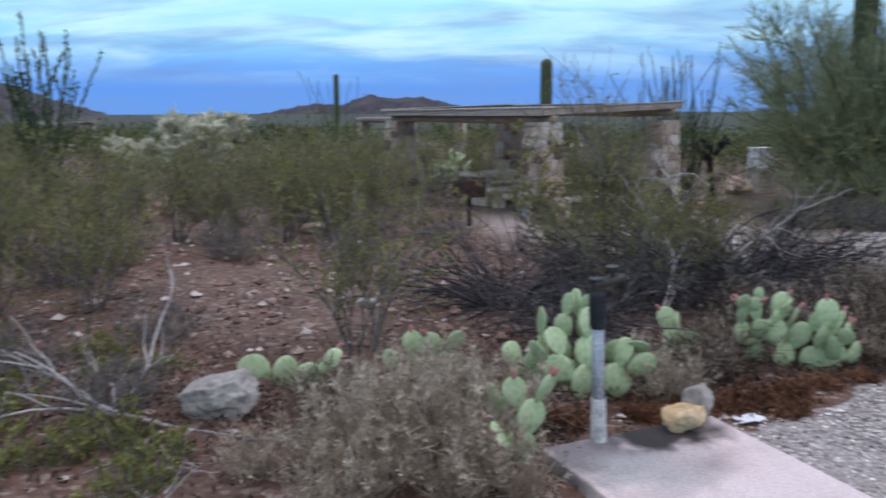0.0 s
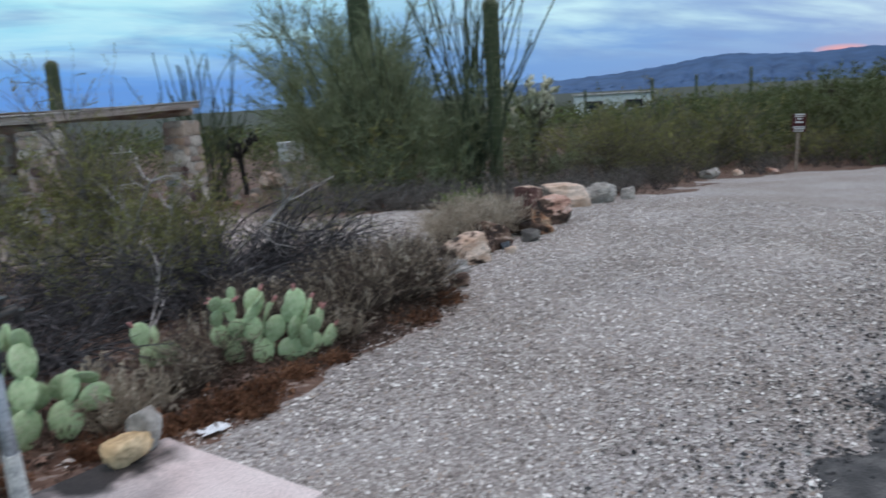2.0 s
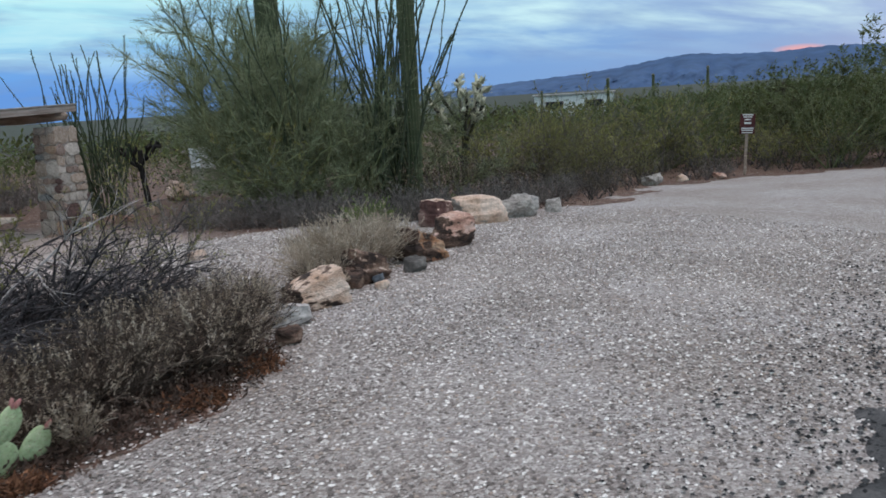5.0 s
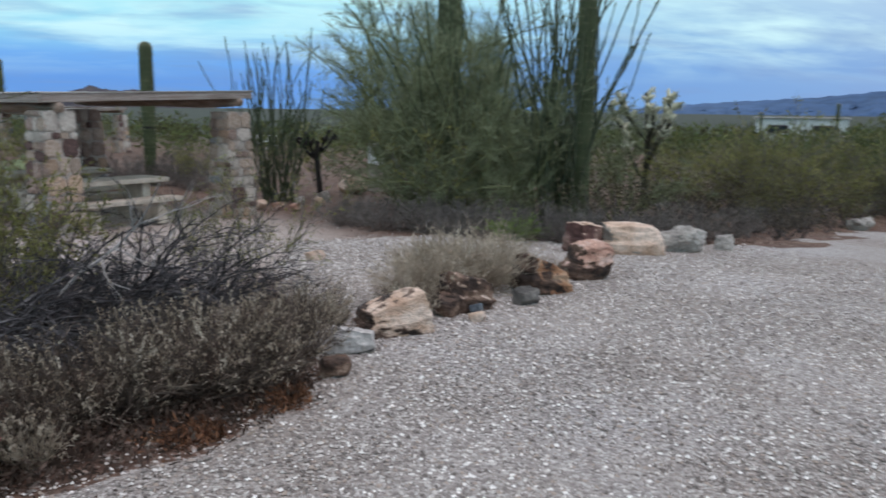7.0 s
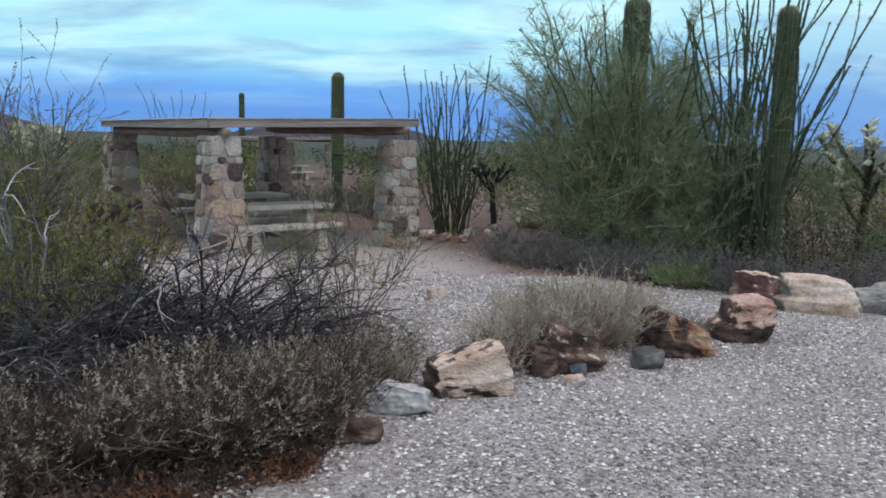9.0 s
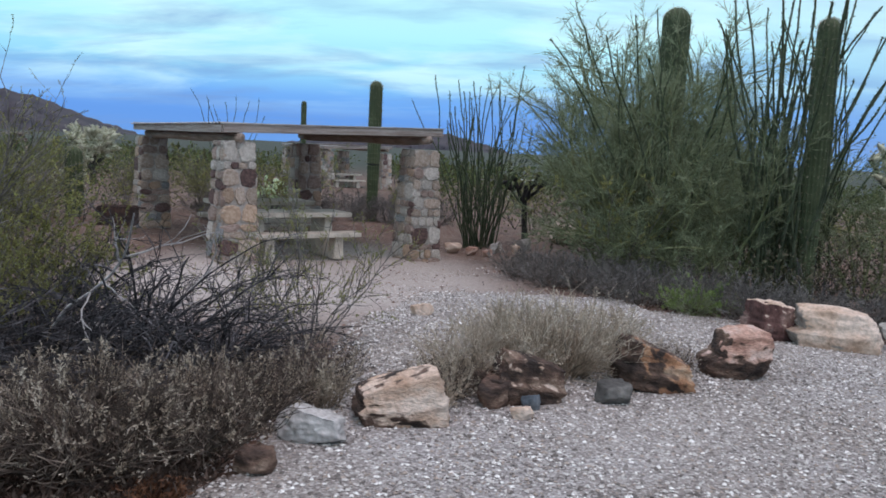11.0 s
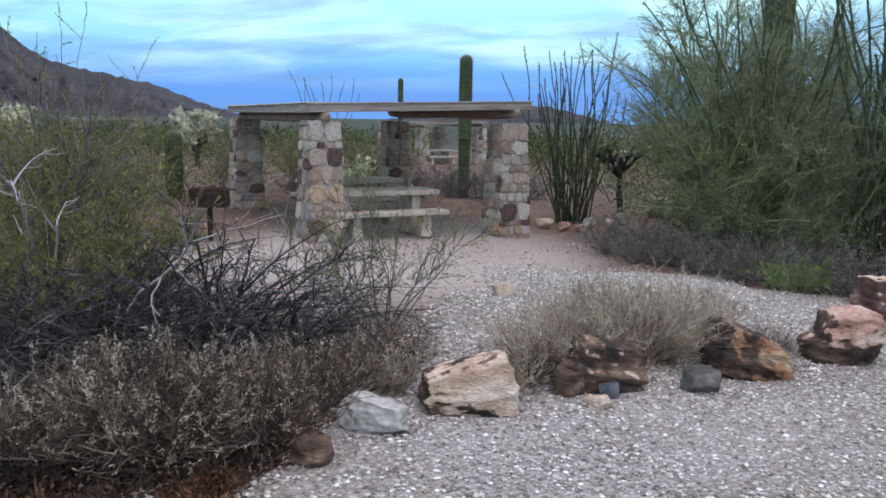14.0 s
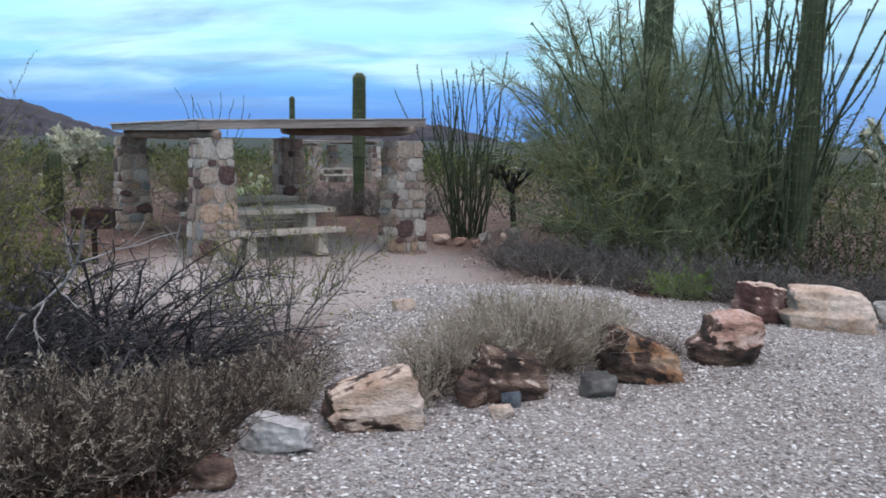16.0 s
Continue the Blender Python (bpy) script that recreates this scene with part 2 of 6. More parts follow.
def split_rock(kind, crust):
    """One surface for a two-tone boulder: pale where the point value "fresh" is above 0, darker elsewhere, with a
    ragged seam.
    """
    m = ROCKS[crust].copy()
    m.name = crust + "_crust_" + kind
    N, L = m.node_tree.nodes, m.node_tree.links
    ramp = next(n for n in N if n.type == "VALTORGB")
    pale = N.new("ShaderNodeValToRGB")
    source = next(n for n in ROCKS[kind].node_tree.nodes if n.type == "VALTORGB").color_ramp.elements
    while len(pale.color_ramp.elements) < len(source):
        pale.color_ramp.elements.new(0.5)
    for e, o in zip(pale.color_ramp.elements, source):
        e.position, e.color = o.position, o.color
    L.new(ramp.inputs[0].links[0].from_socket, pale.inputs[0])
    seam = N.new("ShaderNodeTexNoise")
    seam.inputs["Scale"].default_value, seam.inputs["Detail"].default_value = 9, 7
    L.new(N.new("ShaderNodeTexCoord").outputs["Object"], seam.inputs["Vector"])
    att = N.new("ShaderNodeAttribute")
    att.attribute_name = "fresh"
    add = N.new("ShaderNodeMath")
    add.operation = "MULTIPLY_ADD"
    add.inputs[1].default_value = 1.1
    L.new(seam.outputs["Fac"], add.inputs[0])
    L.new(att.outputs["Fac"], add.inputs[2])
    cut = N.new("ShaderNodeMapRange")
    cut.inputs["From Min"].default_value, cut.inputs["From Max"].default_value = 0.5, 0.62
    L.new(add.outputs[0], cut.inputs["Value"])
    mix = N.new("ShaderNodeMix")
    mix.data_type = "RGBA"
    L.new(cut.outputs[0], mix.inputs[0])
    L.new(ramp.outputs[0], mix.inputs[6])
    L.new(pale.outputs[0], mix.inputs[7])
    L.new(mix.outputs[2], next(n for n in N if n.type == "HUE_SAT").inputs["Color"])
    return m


STONES = [
    material("buff_stone", [(0.31, 0.235, 0.185), (0.45, 0.35, 0.285), (0.54, 0.45, 0.385)], 7, 0.9, 0.6, 50, each=0.2),
    material("rose_stone", [(0.24, 0.165, 0.14), (0.37, 0.27, 0.23), (0.46, 0.36, 0.315)], 7, 0.9, 0.6, 50, each=0.2),
    material("plum_stone", [(0.07, 0.045, 0.044), (0.135, 0.083, 0.076), (0.22, 0.14, 0.125)], 7, 0.85, 0.6, 50, each=0.2),
    material("blue_grey_stone", [(0.17, 0.175, 0.18), (0.25, 0.25, 0.25), (0.34, 0.335, 0.33)], 7, 0.85, 0.6, 50, each=0.2),
    material("pale_stone", [(0.4, 0.345, 0.3), (0.53, 0.47, 0.42), (0.62, 0.57, 0.52)], 7, 0.9, 0.6, 50, each=0.15),
    material("ochre_stone", [(0.35, 0.235, 0.165), (0.47, 0.33, 0.24), (0.55, 0.42, 0.32)], 7, 0.9, 0.6, 50, each=0.2),
]
MORTAR = material("mortar", [(0.34, 0.29, 0.255), (0.46, 0.4, 0.36), (0.52, 0.46, 0.42)], 14, 0.95, 0.6, 70)
CONCRETE = material("weathered_concrete", [(0.4, 0.34, 0.285), (0.56, 0.49, 0.415), (0.66, 0.59, 0.51)], 4, 0.9, 0.35, 60)
PINK_SLAB = material("pink_concrete", [(0.52, 0.41, 0.39), (0.66, 0.54, 0.52), (0.72, 0.61, 0.585)], 2.4, 0.85, 0.2, 90)


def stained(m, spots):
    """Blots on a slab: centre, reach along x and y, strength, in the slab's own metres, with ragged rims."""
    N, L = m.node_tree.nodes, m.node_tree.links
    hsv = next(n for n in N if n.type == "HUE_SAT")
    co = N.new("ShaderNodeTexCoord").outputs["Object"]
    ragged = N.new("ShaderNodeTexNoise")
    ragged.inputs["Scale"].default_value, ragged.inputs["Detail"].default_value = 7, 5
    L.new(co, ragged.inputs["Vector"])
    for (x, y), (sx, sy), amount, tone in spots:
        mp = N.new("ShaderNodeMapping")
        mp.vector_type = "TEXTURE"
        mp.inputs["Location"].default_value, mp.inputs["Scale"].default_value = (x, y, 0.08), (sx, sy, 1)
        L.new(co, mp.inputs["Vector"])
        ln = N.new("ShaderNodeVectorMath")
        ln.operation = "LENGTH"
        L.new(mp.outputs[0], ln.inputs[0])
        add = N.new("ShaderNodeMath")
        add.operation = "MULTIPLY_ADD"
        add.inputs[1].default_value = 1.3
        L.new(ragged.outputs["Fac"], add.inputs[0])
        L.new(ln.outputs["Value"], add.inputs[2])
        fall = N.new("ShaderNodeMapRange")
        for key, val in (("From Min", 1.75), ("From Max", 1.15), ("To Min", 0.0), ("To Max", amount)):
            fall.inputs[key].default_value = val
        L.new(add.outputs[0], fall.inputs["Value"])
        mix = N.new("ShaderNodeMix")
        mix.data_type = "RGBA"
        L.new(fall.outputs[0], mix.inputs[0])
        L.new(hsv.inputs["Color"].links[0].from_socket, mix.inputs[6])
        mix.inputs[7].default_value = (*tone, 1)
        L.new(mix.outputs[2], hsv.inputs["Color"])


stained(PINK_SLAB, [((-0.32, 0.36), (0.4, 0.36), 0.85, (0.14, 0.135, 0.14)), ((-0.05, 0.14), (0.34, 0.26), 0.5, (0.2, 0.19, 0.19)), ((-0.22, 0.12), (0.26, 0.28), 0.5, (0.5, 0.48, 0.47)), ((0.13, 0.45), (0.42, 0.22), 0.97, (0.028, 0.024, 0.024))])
WOOD = material("weathered_board", [(0.24, 0.19, 0.165), (0.35, 0.29, 0.26), (0.45, 0.39, 0.355)], 5, 0.85, 0.4, 30, stretch=(0.3, 6, 6))
LOG = material("peeled_log", [(0.22, 0.155, 0.12), (0.33, 0.25, 0.2), (0.4, 0.32, 0.265)], 5, 0.85, 0.5, 30, stretch=(0.4, 5, 5))
DARK_WOOD = material("dark_timber", [(0.05, 0.034, 0.028), (0.09, 0.06, 0.05), (0.13, 0.09, 0.075)], 5, 0.85, 0.4, 30, stretch=(0.3, 6, 6))
SHEET = material("roof_sheet", [(0.3, 0.27, 0.25), (0.4, 0.37, 0.345), (0.47, 0.45, 0.43)], 2, 0.55, 0.1, 40, metal=0.2)
RUST = material("rusty_steel", [(0.025, 0.018, 0.017), (0.05, 0.03, 0.026), (0.1, 0.052, 0.038)], 12, 0.8, 0.4, 80, metal=0.3)
PIPE = material("galvanised_pipe", [(0.27, 0.29, 0.32), (0.36, 0.385, 0.42), (0.44, 0.46, 0.5)], 9, 0.5, 0.1, 60, metal=0.5)
LIME = material("limescale", [(0.35, 0.35, 0.36), (0.6, 0.59, 0.57), (0.72, 0.7, 0.68)], 16, 0.9, 0.3, 80)
TAPE = material("black_tape", [(0.012, 0.014, 0.018), (0.03, 0.033, 0.04)], 20, 0.5, 0.4, 80)
BRASS = material("tarnished_brass", [(0.03, 0.03, 0.033), (0.08, 0.075, 0.07)], 20, 0.5, 0.2, 80, metal=0.6)
MAROON = material("maroon_sign_paint", [(0.06, 0.012, 0.013), (0.085, 0.018, 0.018)], 6, 0.55, 0.05, 60)
WHITE = material("white_paint", [(0.62, 0.62, 0.6), (0.74, 0.74, 0.72)], 3, 0.6, 0.05, 50)
PAPER = material("white_paper", [(0.72, 0.73, 0.75), (0.8, 0.8, 0.82)], 20, 0.7, 0.1, 60)
GLASS = material("dark_glass", [(0.02, 0.025, 0.03), (0.035, 0.04, 0.05)], 3, 0.2, 0.0, 40)
BARK = material("grey_bark", [(0.085, 0.073, 0.066), (0.165, 0.146, 0.134), (0.27, 0.245, 0.23)], 12, 0.9, 0.3, 80, island=0.35)
DARK_BARK = material("dark_twig", [(0.02, 0.018, 0.02), (0.055, 0.05, 0.054), (0.15, 0.137, 0.14)], 12, 0.9, 0.3, 80, island=0.45)
PALE_WOOD = material("bleached_deadwood", [(0.3, 0.265, 0.25), (0.42, 0.385, 0.37), (0.5, 0.47, 0.46)], 10, 0.9, 0.3, 60)
CREOSOTE_LEAF = material("creosote_leaf", [(0.13, 0.135, 0.045), (0.255, 0.245, 0.085), (0.39, 0.36, 0.15)], 3, 0.7, 0.0, 20, island=0.4, hue=0.025)
DRY_TWIG = material("dry_twig", [(0.026, 0.018, 0.015), (0.08, 0.058, 0.046), (0.25, 0.195, 0.155)], 6, 0.9, 0.0, 30, island=0.5)
# Litter brown, kept dark so it also stands for shade beneath bushes.
LEAF_DUST = material("dark_leaf_litter", [(0.03, 0.019, 0.014), (0.065, 0.042, 0.032), (0.11, 0.075, 0.06)], 5, 0.95, 0.0, 30, island=0.4)
SEED = material("dry_seed_head", [(0.22, 0.16, 0.115), (0.44, 0.36, 0.275), (0.68, 0.6, 0.5)], 6, 0.9, 0.0, 30, island=0.5)
SAGE_LEAF = material("bursage_leaf", [(0.1, 0.09, 0.085), (0.17, 0.152, 0.142), (0.25, 0.225, 0.21)], 4, 0.85, 0.0, 20, island=0.4)
RUST_LITTER = material("rust_litter", [(0.075, 0.034, 0.02), (0.17, 0.078, 0.042), (0.27, 0.135, 0.075)], 5, 0.95, 0.0, 30, island=0.4)
GRASS = material("pale_dry_grass", [(0.28, 0.22, 0.165), (0.48, 0.4, 0.315), (0.66, 0.58, 0.48)], 5, 0.9, 0.0, 30, island=0.35)
FRESH = material("fresh_green_leaf", [(0.13, 0.19, 0.055), (0.21, 0.28, 0.09), (0.3, 0.37, 0.15)], 4, 0.7, 0.0, 20, island=0.3)
# Palo verde leaf with shade put into its colour, for the low wall.
VERDE_SHADED = material("paloverde_leaf_shaded", [(0.075, 0.095, 0.05), (0.125, 0.15, 0.085), (0.2, 0.22, 0.13)], 2, 0.75, 0.0, 20, island=0.4)
VERDE = material("paloverde_twig", [(0.165, 0.195, 0.11), (0.25, 0.285, 0.17), (0.36, 0.385, 0.245)], 4, 0.75, 0.0, 20, island=0.35)
VERDE_BARK = material("paloverde_bark", [(0.08, 0.095, 0.04), (0.15, 0.165, 0.075), (0.22, 0.235, 0.12)], 6, 0.75, 0.2, 40)
WAND = material("ocotillo_leaf", [(0.045, 0.075, 0.032), (0.08, 0.125, 0.055), (0.12, 0.17, 0.08)], 4, 0.75, 0.0, 20, island=0.35)
WAND_STEM = material("ocotillo_stem", [(0.035, 0.045, 0.028), (0.06, 0.075, 0.042), (0.1, 0.11, 0.07)], 8, 0.85, 0.3, 60)
CACTUS = material("saguaro_skin", [(0.042, 0.056, 0.026), (0.066, 0.084, 0.04), (0.1, 0.118, 0.06)], 3, 0.65, 0.2, 40)
SPINE = material("straw_spine", [(0.3, 0.26, 0.17), (0.46, 0.41, 0.3)], 8, 0.8, 0.0, 40, island=0.3)
PALE_SPINE = material("cream_cholla_spine", [(0.3, 0.3, 0.2), (0.5, 0.49, 0.36), (0.64, 0.62, 0.5)], 6, 0.85, 0.0, 40, island=0.25)
CHOLLA = material("cholla_joint", [(0.025, 0.024, 0.018), (0.045, 0.042, 0.03), (0.08, 0.074, 0.05)], 8, 0.85, 0.4, 50)
CHAR = material("dead_cholla_wood", [(0.02, 0.018, 0.018), (0.04, 0.036, 0.034)], 8, 0.95, 0.4, 50)
PAD = material("prickly_pear_pad", [(0.3, 0.41, 0.22), (0.41, 0.53, 0.3), (0.52, 0.6, 0.38)], 5, 0.6, 0.15, 60, each=0.16)
FRUIT = material("pink_cactus_fruit", [(0.3, 0.1, 0.1), (0.45, 0.19, 0.18), (0.5, 0.3, 0.26)], 20, 0.6, 0.1, 60)
ROCK_FAR = material("mountain_rock", [(0.028, 0.024, 0.034), (0.05, 0.042, 0.052), (0.078, 0.064, 0.07)], 0.012, 0.95, 0.0, 0.06, world_space=True)
# Haze of the distance is put into this blue base colour.
HAZE_FAR = material("mountain_haze_tint", [(0.04, 0.085, 0.18), (0.05, 0.1, 0.205), (0.062, 0.115, 0.225)], 0.003, 0.95, 0.0, 0.02, world_space=True)
BRUSH_LEAF = material("dark_brush_leaf", [(0.06, 0.045, 0.038), (0.05, 0.042, 0.028), (0.07, 0.064, 0.032), (0.13, 0.1, 0.08)], 0.8, 0.85, 0.0, 6, island=0.4, world_space=True)
FAR_LEAF = material("far_scrub_leaf", [(0.085, 0.07, 0.05), (0.06, 0.066, 0.026), (0.13, 0.14, 0.05), (0.085, 0.11, 0.045), (0.18, 0.18, 0.09)], 0.55, 0.8, 0.0, 4, island=0.35, world_space=True, hue=0.03)



def thin_leaf(m, share):
    """Lets part of the light through, as thin leaves do."""
    N, L = m.node_tree.nodes, m.node_tree.links
    glow = N.new("ShaderNodeBsdfTranslucent")
    L.new(next(n for n in N if n.type == "HUE_SAT").outputs[0], glow.inputs["Color"])
    both = N.new("ShaderNodeMixShader")
    both.inputs[0].default_value = share
    L.new(N["Principled BSDF"].outputs[0], both.inputs[1])
    L.new(glow.outputs[0], both.inputs[2])
    L.new(both.outputs[0], N["Material Output"].inputs["Surface"])


for leaf_surface in (CREOSOTE_LEAF, VERDE, VERDE_SHADED, FRESH, FAR_LEAF, WAND, GRASS, SEED):
    thin_leaf(leaf_surface, 0.45)

# ---- mesh tools ----
rng = np.random.default_rng(11)


def mesh_np(name, verts, quads=None, tris=None, smooth=False):
    """A mesh straight from arrays of vertices, quads and triangles."""
    me = bpy.data.meshes.new(name)
    verts = np.asarray(verts, np.float32).reshape(-1, 3)
    q = np.zeros((0, 4), np.int32) if quads is None else np.asarray(quads, np.int32).reshape(-1, 4)
    t = np.zeros((0, 3), np.int32) if tris is None else np.asarray(tris, np.int32).reshape(-1, 3)
    me.vertices.add(len(verts))
    me.vertices.foreach_set("co", verts.ravel())
    me.loops.add(q.size + t.size)
    me.loops.foreach_set("vertex_index", np.concatenate([q.ravel(), t.ravel()]))
    me.polygons.add(len(q) + len(t))
    me.polygons.foreach_set("loop_start", np.concatenate([np.arange(len(q)) * 4, q.size + np.arange(len(t)) * 3]).astype(np.int32))
    me.polygons.foreach_set("use_smooth", np.full(len(q) + len(t), smooth))
    me.update(calc_edges=True)
    return me


def link(name, me, mat, parent=None, label="", m=None):
    ob = new(name, me)
    if mat is not None and not me.materials:
        me.materials.append(mat)
    if parent is not None:
        ob.parent = parent
    if m is not None:
        ob.matrix_basis = m
    if label:
        ob["label"] = label
    return ob


def part(name, bm, mat, parent, label="", smooth=False, m=None):
    me = bpy.data.meshes.new(name)
    bm.to_mesh(me)
    bm.free()
    for p in me.polygons:
        p.use_smooth = smooth
    return link(name, me, mat, parent, label, m)


def thing(name, label, category, m, group="", kind=""):
    ob = new(name)
    ob.matrix_basis = m
    ob.empty_display_size = 0.2
    return tagged(ob, label, category, group, kind)


def box(bm, size, m=Matrix(), bevel=0.0):
    made = bmesh.ops.create_cube(bm, size=1, matrix=m @ Matrix.Diagonal((*size, 1)))
    if bevel:
        edges = {e for v in made["verts"] for e in v.link_edges}
        bmesh.ops.bevel(bm, geom=list(edges), offset=bevel, segments=2, affect="EDGES", profile=0.6)
    return bm


def cyl(bm, r1, r2, length, m=Matrix(), n=16):
    bmesh.ops.create_cone(bm, cap_ends=True, segments=n, radius1=r1, radius2=r2, depth=length, matrix=m)
    return bm


def wave(x, y, s=1.0, k=0):
    """A gentle unevenness of the ground, about -1 to 1."""
    x, y = np.asarray(x) / s + 3.1 * k, np.asarray(y) / s - 1.7 * k
    return (np.sin(1.3 * x + 0.7 * y) + np.sin(-0.8 * x + 1.9 * y + 1.3) + 0.6 * np.sin(2.9 * x + 2.3 * y + 0.4) + 0.5 * np.sin(4.1 * x - 3.7 * y)) / 3.1


def ease(a, b, v):
    t = np.clip((np.asarray(v, float) - a) / (b - a), 0, 1)
    return t * t * (3 - 2 * t)


def ground_z(x, y):
    """The height of the ground: it falls a little to the east and away past the drive, with a shallow dip at the shelter."""
    x, y = np.asarray(x, float), np.asarray(y, float)
    return -0.0262 * np.clip(x - 3, -6, 19) - 0.2 * ease(9, 15, y) - 0.019 * np.clip(y - 15, 0, 70) - 0.15 * ease(12, 15.2, y) * ease(23, 19, y) * ease(8, 5.5, x)


EDGE_X = np.array([-60, -10, 0, 0.6, 1.5, 2.74, 3.7, 4.45, 4.56, 4.62, 4.7, 5.2, 6.5, 7.5, 8.5, 9.6, 11.3, 13, 16, 18, 21, 22.5, 24, 30, 60, 300])
EDGE_Y = np.array([-20, 0.4, 2.2, 2.8, 4.0, 4.95, 5.5, 6.1, 6.6, 7.8, 10, 12.6, 13.9, 13.3, 12.35, 11.6, 11.2, 11.6, 13.2, 12.6, 11.5, 9.5, 6.5, 2, -8, -60])


def gravel_in(x, y):
    """Metres inside the gravelled drive; below 0 outside it."""
    return np.minimum((np.interp(x, EDGE_X, EDGE_Y) - y) * 0.75, 2.0) + (0.13 + 0.34 * ease(9.5, 11.5, y)) * wave(x, y, 0.5) + (0.05 + 0.1 * ease(9.5, 11.5, y)) * wave(x, y, 0.13, 2)


def on_ground(x, y, lift=0.0):
    return float(ground_z(x, y)) + lift + (0.015 if gravel_in(x, y) > 0 else 0.0)

# ---- ground ----
def spread(lo, hi, step, far, n):
    inner = np.arange(lo, hi, step)
    out = np.geomspace(step * 2, far, n)
    return np.concatenate([lo - out[::-1], inner, hi + out])


xs, ys = spread(-9, 20, 0.16, 2500, 34), spread(-3, 24, 0.16, 2500, 34)
gx, gy = np.meshgrid(xs, ys)
near = ease(60, 25, np.hypot(gx - 5, gy - 8))
gz = ground_z(gx, gy) + 0.03 * near * wave(gx, gy, 0.9) * (gravel_in(gx, gy) < 0.1) + 0.012 * near * wave(gx, gy, 0.22, 3) * (gravel_in(gx, gy) < 0)
idx = np.arange(gx.size).reshape(gx.shape)
quads = np.stack([idx[:-1, :-1], idx[:-1, 1:], idx[1:, 1:], idx[1:, :-1]], -1).reshape(-1, 4)
ground_mesh = mesh_np("ground", np.stack([gx, gy, gz], -1), quads, smooth=True)
bare = ease(2.4, 1.2, np.hypot((gx - 3.6) / 1.5, (gy - 14.2) / 2.5)) + ease(1.6, 0.9, np.hypot((gx + 1.4) / 1.0, (gy - 7.6) / 1.5)) * 0.06
ground_mesh.attributes.new("bare", "FLOAT", "POINT").data.foreach_set("value", np.clip(bare, 0, 1).astype(np.float32).ravel())
# trodden earth in front of the shelter is paler than the desert soil
sn, sl = SOIL.node_tree.nodes, SOIL.node_tree.links
plain = ease(45, 110, np.hypot(gx - 5, gy - 8))
ground_mesh.attributes.new("plain", "FLOAT", "POINT").data.foreach_set("value", plain.astype(np.float32).ravel())
att, mixer = sn.new("ShaderNodeAttribute"), sn.new("ShaderNodeMix")
att.attribute_name, mixer.data_type = "bare", "RGBA"
soil_hsv = next(n for n in sn if n.type == "HUE_SAT")
sl.new(att.outputs["Fac"], mixer.inputs[0])
sl.new(soil_hsv.inputs["Color"].links[0].from_socket, mixer.inputs[6])
mixer.inputs[7].default_value = (*EARTH, 1)
# the far plain is grown over with low brush
att_far, mix_far = sn.new("ShaderNodeAttribute"), sn.new("ShaderNodeMix")
att_far.attribute_name, mix_far.data_type = "plain", "RGBA"
sl.new(att_far.outputs["Fac"], mix_far.inputs[0])
sl.new(mixer.outputs[2], mix_far.inputs[6])
mix_far.inputs[7].default_value = (0.05, 0.056, 0.042, 1)
sl.new(mix_far.outputs[2], soil_hsv.inputs["Color"])
tagged(link("ground", ground_mesh, SOIL), "reddish-brown desert soil with scattered small stones", "ground", kind="structure")


def sheet(name, inside, x0, x1, y0, y1, step, thick, mat, label, category, rise=0.0):
    """A thin layer on the ground where inside() is above 0, thinning out at its rim."""
    ax, ay = np.meshgrid(np.arange(x0, x1, step), np.arange(y0, y1, step))
    d = inside(ax, ay)
    az = ground_z(ax, ay) + rise + thick * np.clip(d / 0.12, -2.5, 1) + 0.006 * wave(ax, ay, 0.7)
    keep = d > -0.22
    i = np.arange(ax.size).reshape(ax.shape)
    ok = keep[:-1, :-1] & keep[:-1, 1:] & keep[1:, 1:] & keep[1:, :-1]
    q = np.stack([i[:-1, :-1], i[:-1, 1:], i[1:, 1:], i[1:, :-1]], -1)[ok]
    used, inv = np.unique(q, return_inverse=True)
    v = np.stack([ax, ay, az], -1).reshape(-1, 3)[used]
    return tagged(link(name, mesh_np(name, v, inv.reshape(-1, 4), smooth=True), mat), label, category, kind="structure")


sheet("gravel_drive", gravel_in, -6, 60, -8, 32, 0.19, 0.02, GRAVEL, "grey-white crushed gravel of a campground drive", "gravel drive")


def asphalt_in(x, y):
    return (2.63 + 0.39 * (x - 4.85) - y) * 0.9 + 0.22 * wave(x, y, 0.32) + 0.1 * wave(x, y, 0.1, 1)


sheet("road", lambda x, y: np.minimum(asphalt_in(x, y), 5.0 + 0 * x), -6.2, 32, -8.2, 13, 0.11, 0.022, ASPHALT, "worn dark asphalt road edge broken into gravel", "road", rise=0.02)


